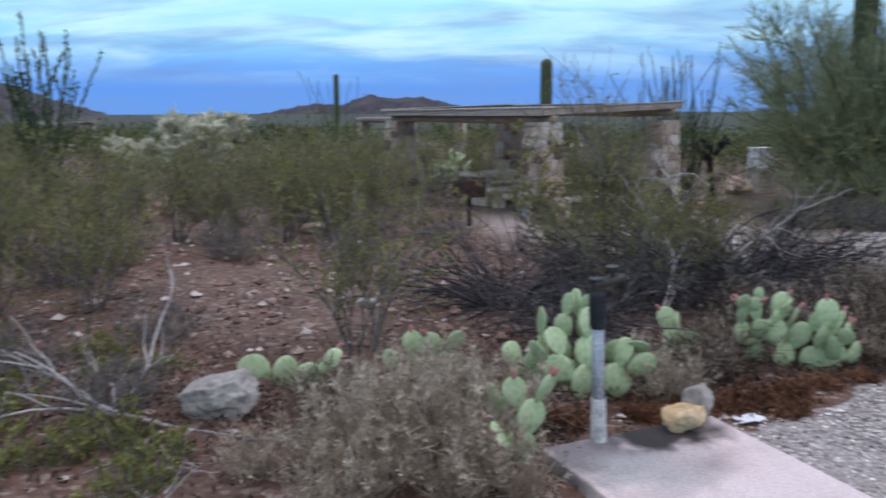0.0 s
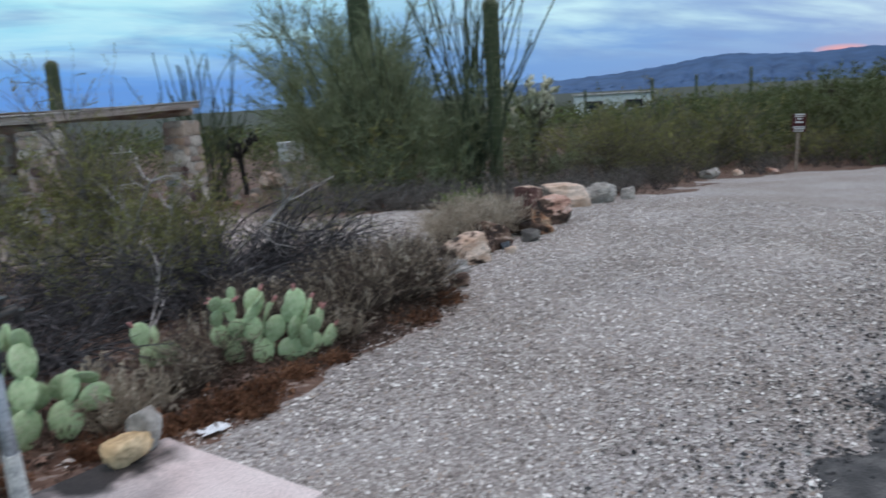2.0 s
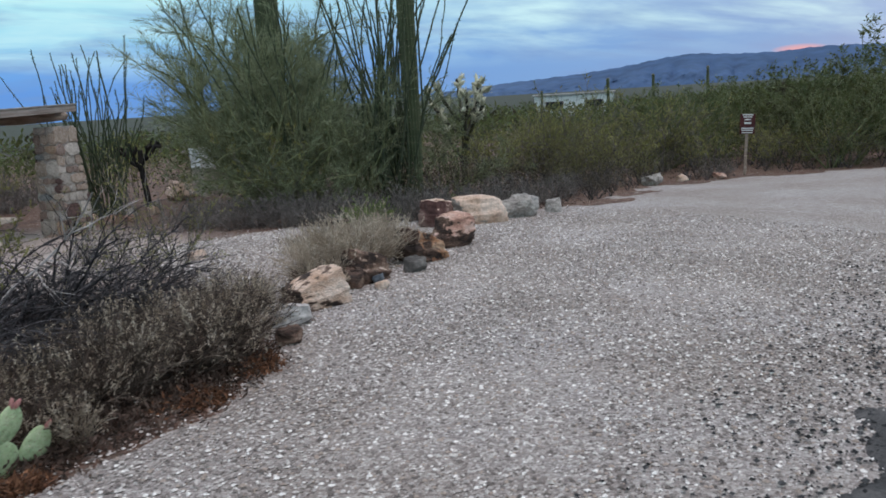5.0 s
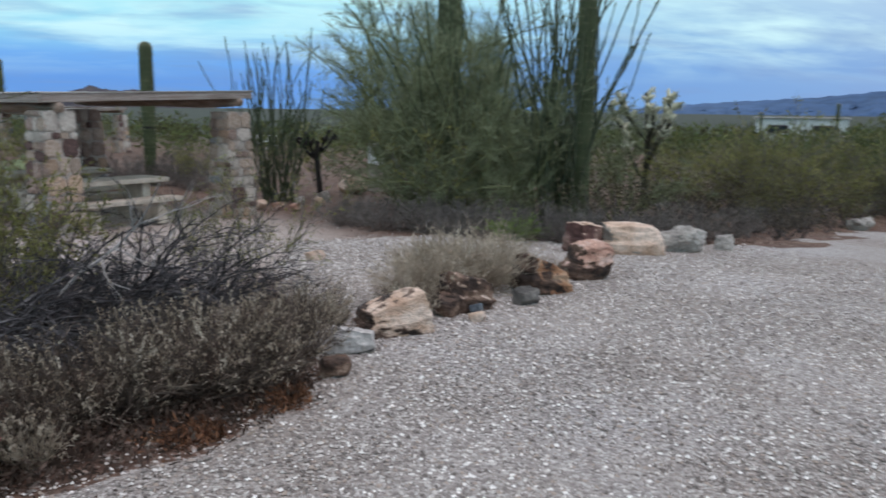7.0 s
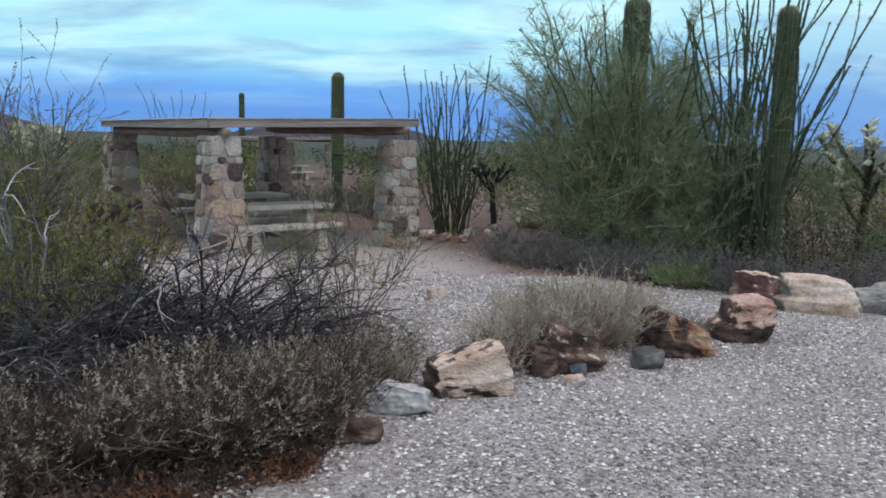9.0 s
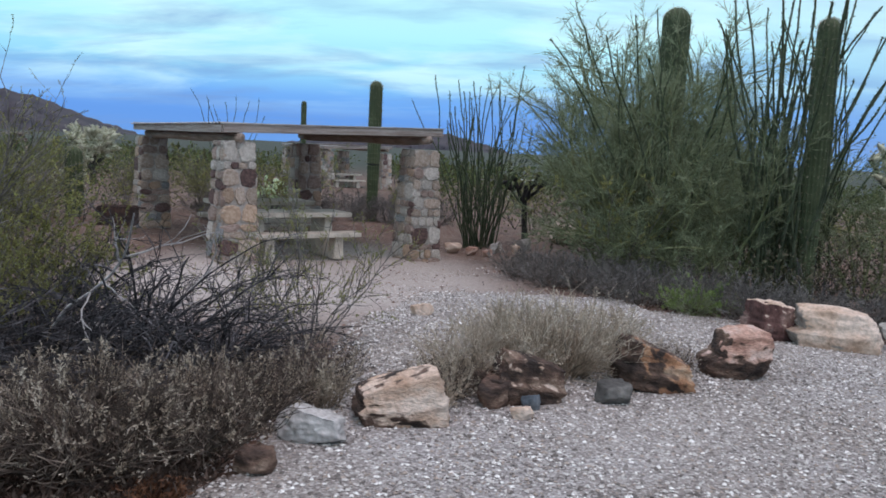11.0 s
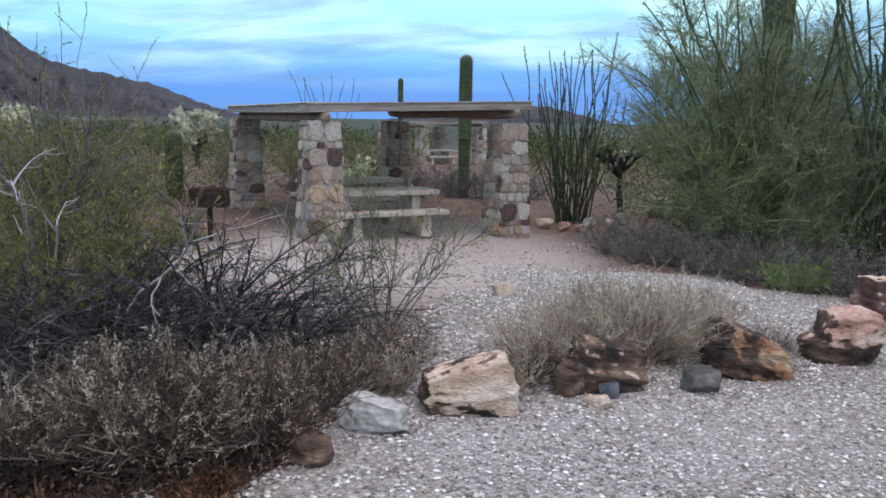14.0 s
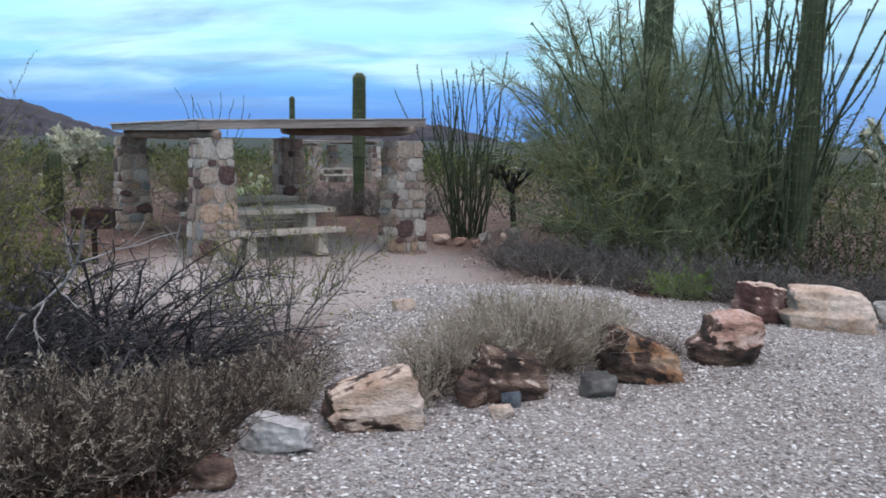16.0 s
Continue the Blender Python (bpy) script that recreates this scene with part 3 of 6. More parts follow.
def pebbles(name, n, area, keep, lo, hi, mat, label, seed, sink=0.25):
    r = np.random.default_rng(seed)
    x, y = r.uniform(area[0], area[1], n), r.uniform(area[2], area[3], n)
    ok = keep(x, y, r)
    x, y = x[ok], y[ok]
    n = len(x)
    s = lo * (hi / lo) ** (r.random(n) ** 1.7)
    base = np.array([(1, 0, 0), (0.1, 1, 0), (-1, 0.1, 0), (0, -1, 0), (0.1, 0.1, 0.75), (0, 0, -0.5)], float)
    tri = np.array([(0, 1, 4), (1, 2, 4), (2, 3, 4), (3, 0, 4), (1, 0, 5), (2, 1, 5), (3, 2, 5), (0, 3, 5)])
    v = base[None] * (1 + 0.5 * (r.random((n, 6, 3)) - 0.5)) * s[:, None, None] * np.stack([np.ones(n), r.uniform(0.55, 1, n), r.uniform(0.5, 0.9, n)], -1)[:, None]
    a = r.uniform(0, 2 * np.pi, n)
    c, d = np.cos(a)[:, None], np.sin(a)[:, None]
    v = np.stack([v[..., 0] * c - v[..., 1] * d, v[..., 0] * d + v[..., 1] * c, v[..., 2]], -1)
    z = ground_z(x, y) + np.where(gravel_in(x, y) > 0.1, 0.02, 0.0) + s * sink
    v += np.stack([x, y, z], -1)[:, None]
    me = mesh_np(name, v, tris=(tri[None] + 6 * np.arange(n)[:, None, None]))
    return tagged(link(name, me, mat), label, "pebbles", kind="stuff")


def near_drive(x, y, r):
    d = np.hypot(x - 5.2, y - 5.2)
    return (gravel_in(x, y) > -0.7 * r.random(len(x)) ** 3) & (asphalt_in(x, y) < 2.2 * r.random(len(x)) ** 1.6) & (r.random(len(x)) < ease(9.5, 3.5, d) * 0.9 + 0.1)


pebbles("gravel_stones", 190000, (0.8, 12.0, 1.2, 13.5), near_drive, 0.008, 0.02, PEBBLE, "loose grey, white and tan gravel stones", 3)
pebbles("asphalt_crumbs", 26000, (2.0, 11.0, 1.2, 5.5), lambda x, y, r: (asphalt_in(x, y) > -0.9 * r.random(len(x)) ** 2) & (asphalt_in(x, y) < 0.8), 0.006, 0.022, CRUMB, "crumbled dark asphalt along the road edge", 12, 0.9)
pebbles("path_stones", 44000, (1.0, 9.5, 8.6, 17.0), lambda x, y, r: gravel_in(x, y) > -5.0 * r.random(len(x)) ** 2, 0.006, 0.018, PEBBLE, "gravel scattered over the trodden path", 6)
pebbles("soil_stones", 16000, (-6, 12, 3, 18), lambda x, y, r: (gravel_in(x, y) < 0.05) & (r.random(len(x)) < 0.6), 0.008, 0.035, LITTER_STONE, "small reddish and pale stones on desert soil", 4)
pebbles("soil_cobbles", 900, (-3.4, 1.0, 4.2, 10.5), lambda x, y, r: gravel_in(x, y) < -0.3, 0.02, 0.075, LITTER_STONE, "scattered larger pale and rust-brown stones on bare soil", 5)

# ---- mountains ----


def ridge(name, points, dist, thick, mat, label, rough):
    """A far range: a crest line in degrees of bearing and height, with spurs that run down to the plain."""
    az = np.linspace(points[0][0], points[-1][0], 260)
    el = np.interp(az, [p[0] for p in points], [p[1] for p in points])
    r = np.random.default_rng(5)
    el = el + rough * (np.sin(az * 5.1) * 0.35 + np.sin(az * 11.7 + 1) * 0.22 + np.sin(az * 23.9 + 2) * 0.12 + 0.1 * r.standard_normal(len(az)))
    fade = np.clip(np.minimum(az - az[0], az[-1] - az) / 2.0, 0, 1)
    top = dist * np.tan(np.radians(el)) * fade - 40 * (1 - fade)
    rows = 22
    v = []
    for k in range(rows + 1):
        f = k / rows
        spur = 0.16 * np.sin(az * 3.3 + 1.1 * np.sin(az * 1.7)) + 0.1 * np.sin(az * 8.3 + 5 * f) + 0.04 * r.standard_normal(len(az))
        d = dist - thick * f * (1 + spur * np.sin(np.pi * min(1, f * 1.2)))
        h = np.clip(top + 20, 0, None) * (1 - f) ** (1.25 + 0.4 * spur) - 20
        a = np.radians(az)
        v.append(np.stack([5 + d * np.sin(a), 3 + d * np.cos(a), h + 1.6], -1))
    i = np.arange((rows + 1) * len(az)).reshape(rows + 1, -1)
    q = np.stack([i[:-1, :-1], i[:-1, 1:], i[1:, 1:], i[1:, :-1]], -1).reshape(-1, 4)
    tagged(link(name, mesh_np(name, np.array(v), q, smooth=True), mat), label, "mountain", kind="structure")


ridge("backdrop_mountain_west", [(-70, 2.0), (-58, 3.6), (-48, 4.3), (-42, 4.9), (-39.6, 5.4), (-38.3, 6.05), (-37.2, 5.95), (-36.4, 5.3), (-35.2, 4.1), (-33.8, 3.25), (-32, 2.75), (-30.3, 2.5), (-29, 2.15), (-27.8, 2.0), (-26, 1.35), (-24.3, 0.7), (-22, 0.1), (-20, -0.4)], 1700, 700, ROCK_FAR, "dark rocky desert mountain with a blunt peak", 0.12)
ridge("backdrop_hills", [(-15, -0.5), (-11.8, 0.0), (-9.5, 0.45), (-8.5, 0.62), (-6.5, 0.55), (-5.4, 1.0), (-4.6, 1.22), (-3.4, 0.95), (-1.2, 1.05), (0.2, 0.75), (2, 0.3), (5, -0.4)], 1900, 450, ROCK_FAR, "low dark hills on the horizon", 0.1)
ridge("backdrop_range_east", [(24, -0.6), (30, 0.1), (36, 0.6), (40, 0.85), (43, 1.05), (46.2, 1.4), (48, 1.7), (50.2, 1.88), (52, 1.7), (55, 1.6), (58, 1.75), (61, 1.65), (66, 1.5), (72, 1.0), (80, 0.2), (86, -0.5)], 2300, 600, HAZE_FAR, "long mountain range tinted blue for haze", 0.07)

# ---- rocks ----


def rock_mesh(seed, size, fresh=(), rough=0.075, cuts=13):
    """An angular boulder. fresh: broken faces (normal and distance) that take the second material."""
    r = random.Random(seed)
    bm = bmesh.new()
    bmesh.ops.create_icosphere(bm, subdivisions=5 if max(size) > 0.3 else 4, radius=1)
    planes = [(Vector(f[:3]).normalized(), f[3], True) for f in fresh]
    for _ in range(cuts):
        n = Vector((r.gauss(0, 1), r.gauss(0, 1), r.gauss(0, 0.7))).normalized()
        planes.append((n, r.uniform(0.5, 0.78) if max(size) > 0.3 else r.uniform(0.68, 0.92), False))
    if not fresh:
        planes.append((Vector((r.gauss(0, 0.25), r.gauss(0, 0.25), 1)).normalized(), r.uniform(0.5, 0.65), False))
    off = Vector((r.uniform(0, 50), r.uniform(0, 50), r.uniform(0, 50)))
    cut = {}
    for v in bm.verts:
        for k, (n, d, broken) in enumerate(planes):
            over = v.co.dot(n) - d
            if over > 0:
                v.co -= n * over
                cut[v.index] = broken
        grain = noise.fractal(Vector((v.co.x * 3, v.co.y * 3, v.co.z * 9)) + off, 0.8, 2.0, 4) * rough
        lump = noise.fractal(v.co * 2.0 + off, 0.9, 2.1, 3) * rough
        chip = 0.5 * rough * (noise.cell(v.co * 4 + off) - 0.5)
        v.co += v.co.normalized() * (grain * 0.6 + lump + chip)
    for f in bm.faces:
        c = f.calc_center_median()
        votes = sum(cut.get(v.index, False) for v in f.verts)
        edge = noise.fractal(c * 6 + off, 0.7, 2.0, 4)
        f.material_index = 1 if votes == 3 and edge > -0.6 or votes and edge > 0.1 else 0
    for v in bm.verts:
        v.co = Vector((v.co.x * size[0] * 0.64, v.co.y * size[1] * 0.64, v.co.z * size[2] * 0.84))
    return bm


def block_mesh(seed, size, fresh, thr, rough=0.05, base=-0.3, wedge=0.0, soft=0.38):
    """A split block: squarish, with worn edges. Faces that look along fresh are pale, the rest and all below base is
    darker.
    """
    r = random.Random(seed)
    off = Vector((r.uniform(0, 50), r.uniform(0, 50), r.uniform(0, 50)))
    bm = bmesh.new()
    bmesh.ops.create_cube(bm, size=2)
    bmesh.ops.subdivide_edges(bm, edges=bm.edges, cuts=22, use_grid_fill=True)
    n = Vector(fresh).normalized()
    lean = (r.uniform(-0.2, 0.2), r.uniform(-0.15, 0.15), r.uniform(0.75, 0.95), r.uniform(0.72, 0.92))
    for v in bm.verts:
        c = v.co.copy()
        c = c.lerp(c.normalized() * 1.15, soft)
        c.y *= lean[2] if c.z > 0 else 1
        c.x *= lean[3] if c.z > 0 and c.x < 0 else 1
        c.x += lean[0] * c.z
        c.z += lean[1] * c.x
        c.z *= 1 + wedge * c.x if c.z > 0 else 1
        k = noise.fractal(Vector((c.x * 1.6, c.y * 2.2, c.z * 3)) + off, 0.9, 2.1, 4) * rough * 2.2 + noise.fractal(Vector((c.x * 3, c.y * 6, c.z * 11)) + off, 0.8, 2.0, 3) * rough
        k -= 0.09 * max(0.0, noise.noise(c * 2.3 + off)) ** 0.5
        v.co = c + c.normalized() * k
    bm.normal_update()
    value = bm.verts.layers.float.new("fresh")
    for v in bm.verts:
        # The pale tone ends at base, so blocks turn darker towards the ground.
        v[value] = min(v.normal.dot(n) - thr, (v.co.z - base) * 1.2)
    for v in bm.verts:
        v.co = Vector((v.co.x * size[0] * 0.5, v.co.y * size[1] * 0.5, v.co.z * size[2] * 0.58))
    return bm


def block(x, y, size, turn, kind, crust, label, seed, fresh, thr, sink=0.3, tilt=(0, 0), base=-0.3, wedge=0.0, rough=0.045, soft=0.38):
    bm = block_mesh(seed, size, fresh, thr, rough, base, wedge, soft)
    low = min(v.co.z for v in bm.verts)
    ob = part("rock", bm, split_rock(kind, crust), None, smooth=True)
    ob.matrix_basis = pose(x, y, on_ground(x, y) - low * (1 - sink), tilt[0], tilt[1], turn)
    return tagged(ob, label, "rock")


def rock(x, y, size, turn, kind, label, seed, sink=0.36, tilt=(0, 0), name="rock", z=None, crust=None, fresh=()):
    bm = rock_mesh(seed, size, fresh)
    low = min(v.co.z for v in bm.verts)
    base = on_ground(x, y) if z is None else z
    ob = part(name, bm, ROCKS[crust or kind], None, smooth=True)
    ob.data.materials.append(ROCKS[kind])
    ob.matrix_basis = pose(x, y, base - low * (1 - sink), tilt[0], tilt[1], turn)
    return tagged(ob, label, "rock")


rock(4.89, 6.96, (0.35, 0.28, 0.17), -12, "white", "rounded white quartz rock at the edge of the gravel", 1)
block(5.31, 7.43, (0.56, 0.36, 0.27), 12, "tan", "brown", "pale tan split boulder with dark brown sides and foot", 2, (0.4, -0.6, 0.68), 0.36, base=-0.7, wedge=0.42, rough=0.028)
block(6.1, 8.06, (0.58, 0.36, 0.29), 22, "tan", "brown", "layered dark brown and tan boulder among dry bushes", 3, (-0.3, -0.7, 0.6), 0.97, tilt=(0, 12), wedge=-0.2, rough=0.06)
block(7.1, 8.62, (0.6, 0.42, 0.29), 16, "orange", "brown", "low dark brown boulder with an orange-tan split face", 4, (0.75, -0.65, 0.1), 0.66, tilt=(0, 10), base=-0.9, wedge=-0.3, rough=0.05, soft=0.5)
block(7.92, 9.2, (0.52, 0.44, 0.37), 8, "pink", "brown", "salmon pink boulder with a dark brown lower part", 5, (0.1, -0.55, 0.84), 0.42, sink=0.3, base=-0.05, wedge=-0.1, rough=0.04, soft=0.72)
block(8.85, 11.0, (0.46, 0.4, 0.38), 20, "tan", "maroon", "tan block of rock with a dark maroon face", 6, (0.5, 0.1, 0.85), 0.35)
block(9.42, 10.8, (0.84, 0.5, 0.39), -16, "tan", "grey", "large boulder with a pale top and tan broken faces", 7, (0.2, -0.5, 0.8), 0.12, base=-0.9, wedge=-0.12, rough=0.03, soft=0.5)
rock(10.3, 10.85, (0.66, 0.42, 0.36), 8, "grey", "grey flat-topped boulder on the gravel edge", 8)
rock(11.05, 10.95, (0.36, 0.28, 0.24), 30, "grey", "small grey boulder on the gravel edge", 9)
rock(16.1, 13.6, (0.55, 0.4, 0.24), 10, "grey", "low grey boulder half hidden by brush", 10)
rock(17.0, 13.5, (0.45, 0.3, 0.15), 40, "tan", "low tan stone near the sign post", 11)
rock(17.9, 13.2, (0.4, 0.3, 0.14), 0, "pink", "low pinkish stone near the sign post", 12)
rock(6.74, 8.13, (0.24, 0.17, 0.14), 15, "basalt", "small dark grey rounded stone beside a boulder", 13)
rock(6.15, 7.82, (0.12, 0.1, 0.1), 40, "slate", "small blue-grey stone at the gravel edge", 14)
rock(6.08, 7.62, (0.14, 0.1, 0.08), 10, "tan", "small buff stone at the gravel edge", 15)
rock(5.9, 7.86, (0.24, 0.2, 0.17), 70, "brown", "small brown stone among dry grass", 16)
rock(4.68, 6.48, (0.18, 0.14, 0.12), 30, "brown", "small dull brown stone under a dry bush", 17)
rock(5.28, 10.75, (0.2, 0.14, 0.11), 20, "tan", "small pale stone on the gravel path", 18)
rock(-1.1, 4.28, (0.38, 0.3, 0.22), 25, "grey", "pale grey lichen-spotted boulder", 19)
rock(-2.55, 3.95, (0.3, 0.22, 0.14), 60, "white", "small pale stone among twigs", 20)
rock(-1.7, 11.4, (0.36, 0.25, 0.16), 15, "tan", "pale flat stone on bare soil", 21)
rock(-0.55, 6.9, (0.14, 0.1, 0.07), 10, "white", "small white stone on red soil", 22)
rock(3.05, 8.35, (0.3, 0.22, 0.2), 10, "grey", "grey stone under dark branches", 23)
for k, (sx, sy, ss) in enumerate([(5.5, 19.2, 0.3), (5.9, 19.0, 0.24), (6.4, 19.3, 0.34), (6.8, 19.1, 0.26), (6.2, 18.7, 0.2), (7.0, 19.7, 0.4), (8.0, 21.4, 0.9), (-4.6, 13.8, 0.6)]):
    rock(sx, sy, (ss, ss * 0.7, ss * 0.6), 40 * k, ("tan", "pink", "grey")[k % 3], "loose pale stone at the foot of the ocotillo" if k < 6 else "pale boulder in the brush", 40 + k)

# ---- picnic shelter ----
CORNER, UA, VA, ULEN, VLEN = Vector((2.06, 15.33, -0.33)), radians(36.1), radians(125.1), 3.45, 4.95


def stone_template(seed):
    r = np.random.default_rng(seed)
    n = 11
    a = np.linspace(0, 2 * np.pi, n, endpoint=False) + r.uniform(-0.24, 0.24, n)
    p = 3.6
    rad = (np.abs(np.cos(a)) ** p + np.abs(np.sin(a)) ** p) ** (-1 / p) * r.uniform(0.84, 1.08, n)
    ring = np.stack([np.cos(a) * rad, np.sin(a) * rad], -1) * 0.5
    v = [np.c_[ring, np.full(n, -0.5)], np.c_[ring, np.full(n, 0.3)], np.c_[ring * 0.88, 0.43 + 0.09 * r.random(n)], [[0, 0, 0.5]]]
    q = [[k * n + i, k * n + (i + 1) % n, (k + 1) * n + (i + 1) % n, (k + 1) * n + i] for k in range(2) for i in range(n)]
    t = [[2 * n + i, 2 * n + (i + 1) % n, 3 * n] for i in range(n)]
    return np.concatenate(v), q, t


STONE_MESHES = {}
for s in range(9):
    for k, mat in enumerate(STONES):
        v, q, t = stone_template(s)
        me = mesh_np("stone", v, q, t)
        me.materials.append(mat)
        STONE_MESHES[s, k] = me

SLOPE = 0.032
PILLAR_H, PILLAR_B, PILLAR_T = 1.88, 0.66, 0.51


def pillar(parent, at, turn, seed, height=PILLAR_H):
    r = random.Random(seed)
    bm = bmesh.new()
    bmesh.ops.create_cube(bm, size=1)
    for v in bm.verts:
        w = (PILLAR_B if v.co.z < 0 else PILLAR_T) - 0.05
        v.co = Vector((v.co.x * w, v.co.y * w, -0.2 if v.co.z < 0 else height))
    core = part("pillar", bm, MORTAR, parent, "tapered pillar of mixed mortared field stone", m=Matrix.Translation(at) @ pose(0, 0, 0, 0, 0, turn))
    for side in range(4):
        z = -0.16
        face = pose(0, 0, 0, 0, 0, 90 * side)
        while z < height - 0.05:
            h = min(r.choice((r.uniform(0.1, 0.17), r.uniform(0.18, 0.36))), height - z)
            if height - z - h < 0.08:
                h = height - z
            f = (z + h / 2) / height
            w = PILLAR_B + (PILLAR_T - PILLAR_B) * f
            n = r.choice((2, 3, 3, 4)) if h < 0.2 else r.choice((2, 2, 3))
            cuts = sorted([0, 1] + [(i + r.uniform(-0.28, 0.28)) / n for i in range(1, n)])
            for a, b in zip(cuts, cuts[1:]):
                sw = (b - a) * w
                x = ((a + b) / 2 - 0.5) * w
                lean = math.degrees(math.atan2((PILLAR_B - PILLAR_T) / 2, height))
                m = face @ Matrix.Translation((x, -w / 2 + 0.026, z + h / 2)) @ pose(0, 0, 0, 90 - lean, 0, 0)
                m = m @ pose(0, 0, 0, r.uniform(-4, 4), r.uniform(-4, 4), r.choice((0, 180)) + r.uniform(-9, 9))
                pick = r.choices(range(6), (5, 5, 3.0, 1.8, 3.6, 1.6))[0]
                link("stone", STONE_MESHES[r.randrange(9), pick], None, core, m=m @ Matrix.Diagonal((sw - 0.004, h * r.uniform(0.9, 1.04), r.uniform(0.045, 0.075), 1)))
            z += h
    return core


def log_bm(r1, length, seed, n=14, rows=14):
    """A peeled log along x, a little crooked, with rounded ends."""
    r = np.random.default_rng(seed)
    xs = np.linspace(-length / 2, length / 2, rows)
    a = np.linspace(0, 2 * np.pi, n, endpoint=False)
    bm = bmesh.new()
    rings = []
    for i, x in enumerate(xs):
        rr = r1 * (0.8 if i in (0, rows - 1) else 1.0) * (1 + 0.05 * np.sin(3 * x + seed))
        oy, oz = 0.012 * np.sin(1.7 * x + seed), 0.01 * np.sin(2.3 * x + 2 * seed)
        rings.append([bm.verts.new((x, oy + rr * math.cos(t) * (1 + 0.03 * math.sin(3 * t)), oz + rr * math.sin(t))) for t in a])
    for p, q in zip(rings, rings[1:]):
        for i in range(n):
            bm.faces.new((p[i], q[i], q[(i + 1) % n], p[(i + 1) % n]))
    bm.faces.new(rings[0])
    bm.faces.new(rings[-1][::-1])
    bmesh.ops.recalc_face_normals(bm, faces=bm.faces)
    return bm


def corrugated(u, v, pitch, depth, thick):
    n = int(v / pitch * 4)
    y = np.linspace(0, v, n + 1)
    z = depth * np.sin(2 * np.pi * y / pitch)
    top = np.stack([np.stack([np.full(n + 1, x), y, z], -1) for x in (0, u / 2, u)])
    low = top - (0, 0, thick)
    verts = np.concatenate([top.reshape(-1, 3), low.reshape(-1, 3)])
    i = np.arange(3 * (n + 1)).reshape(3, n + 1)
    q = np.stack([i[:-1, :-1], i[1:, :-1], i[1:, 1:], i[:-1, 1:]], -1).reshape(-1, 4)
    k = 3 * (n + 1)
    rim = [(a, b, b + k, a + k) for row in (i[0][::-1], i[-1], i[:, 0], i[::-1, -1]) for a, b in zip(row, row[1:])]
    return mesh_np("roof_sheet", verts, np.concatenate([q, q[:, ::-1] + k, np.array(rim)]))


def shelter(name, origin, label, seed, stones=True):
    root = thing(name, label, "picnic shelter", Matrix.Translation(origin))
    uv = Matrix(((math.cos(UA), math.cos(VA), 0, 0), (math.sin(UA), math.sin(VA), 0, 0), (0, 0, 1, 0), (0, 0, 0, 1)))
    u, v = Vector((math.cos(UA), math.sin(UA), 0)), Vector((math.cos(VA), math.sin(VA), 0))
    for k, (a, b) in enumerate(((0, 0), (ULEN, 0), (0, VLEN), (ULEN, VLEN))):
        pillar(root, u * a + v * b, math.degrees(UA), seed + k)
    va, ua = math.degrees(VA), math.degrees(UA)
    for k, a in enumerate((0, ULEN)):
        at = u * a + v * (VLEN / 2) + Vector((0, 0, PILLAR_H + 0.06 + SLOPE * a))
        part("log_beam", log_bm(0.095, VLEN + 0.62, seed + k), LOG, root, "peeled round log beam", smooth=True, m=Matrix.Translation(at) @ pose(0, 0, 0, 0, 0, va))
    tilt = -math.degrees(math.atan(SLOPE))
    base = PILLAR_H + 0.12
    over = 0.28
    for k in range(6):
        b = -over + 0.1 + (VLEN + 2 * over - 0.2) * k / 5
        at = u * (ULEN / 2) + v * b + Vector((0, 0, base + 0.075 + SLOPE * ULEN / 2))
        part("rafter", box(bmesh.new(), (ULEN + 2 * over - 0.1, 0.05, 0.11), bevel=0.006), DARK_WOOD, root, "dark brown timber rafter", m=Matrix.Translation(at) @ pose(0, 0, 0, 0, tilt, ua))
    for k, b in enumerate((-over, VLEN + over)):
        at = u * (ULEN / 2) + v * b + Vector((0, 0, base + 0.08 + SLOPE * ULEN / 2))
        part("fascia", box(bmesh.new(), (ULEN + 2 * over, 0.04, 0.14), bevel=0.006), WOOD, root, "weathered grey fascia board", m=Matrix.Translation(at) @ pose(0, 0, 0, 0, tilt, ua))
        at += Vector((0, 0, 0.066))
        part("drip_edge", box(bmesh.new(), (ULEN + 2 * over + 0.03, 0.075, 0.02), bevel=0.003), SHEET, root, "pale metal roof edge", m=Matrix.Translation(at) @ pose(0, 0, 0, 0, tilt, ua))
    for a in (-over, ULEN + over):
        at = u * a + v * (VLEN / 2) + Vector((0, 0, base + 0.07 + SLOPE * a))
        part("fascia", box(bmesh.new(), (VLEN + 2 * over - 0.05, 0.04, 0.13), bevel=0.006), WOOD, root, "weathered grey fascia board", m=Matrix.Translation(at) @ pose(0, 0, 0, 0, 0, va))
    me = corrugated(ULEN + 2 * over + 0.06, VLEN + 2 * over - 0.05, 0.16, 0.012, 0.006)
    at = u * (-over - 0.03) + v * (-over + 0.03) + Vector((0, 0, base + 0.155 - SLOPE * over))
    skew = Matrix(((1, 0, 0, 0), (0, 1, 0, 0), (SLOPE, 0, 1, 0), (0, 0, 0, 1)))
    link("roof_sheet", me, SHEET, root, "corrugated metal roof sheet", m=Matrix.Translation(at) @ uv @ skew)
    return root


shelter("picnic_shelter", CORNER, "open picnic shelter with tapered stone pillars and flat corrugated roof", 50)


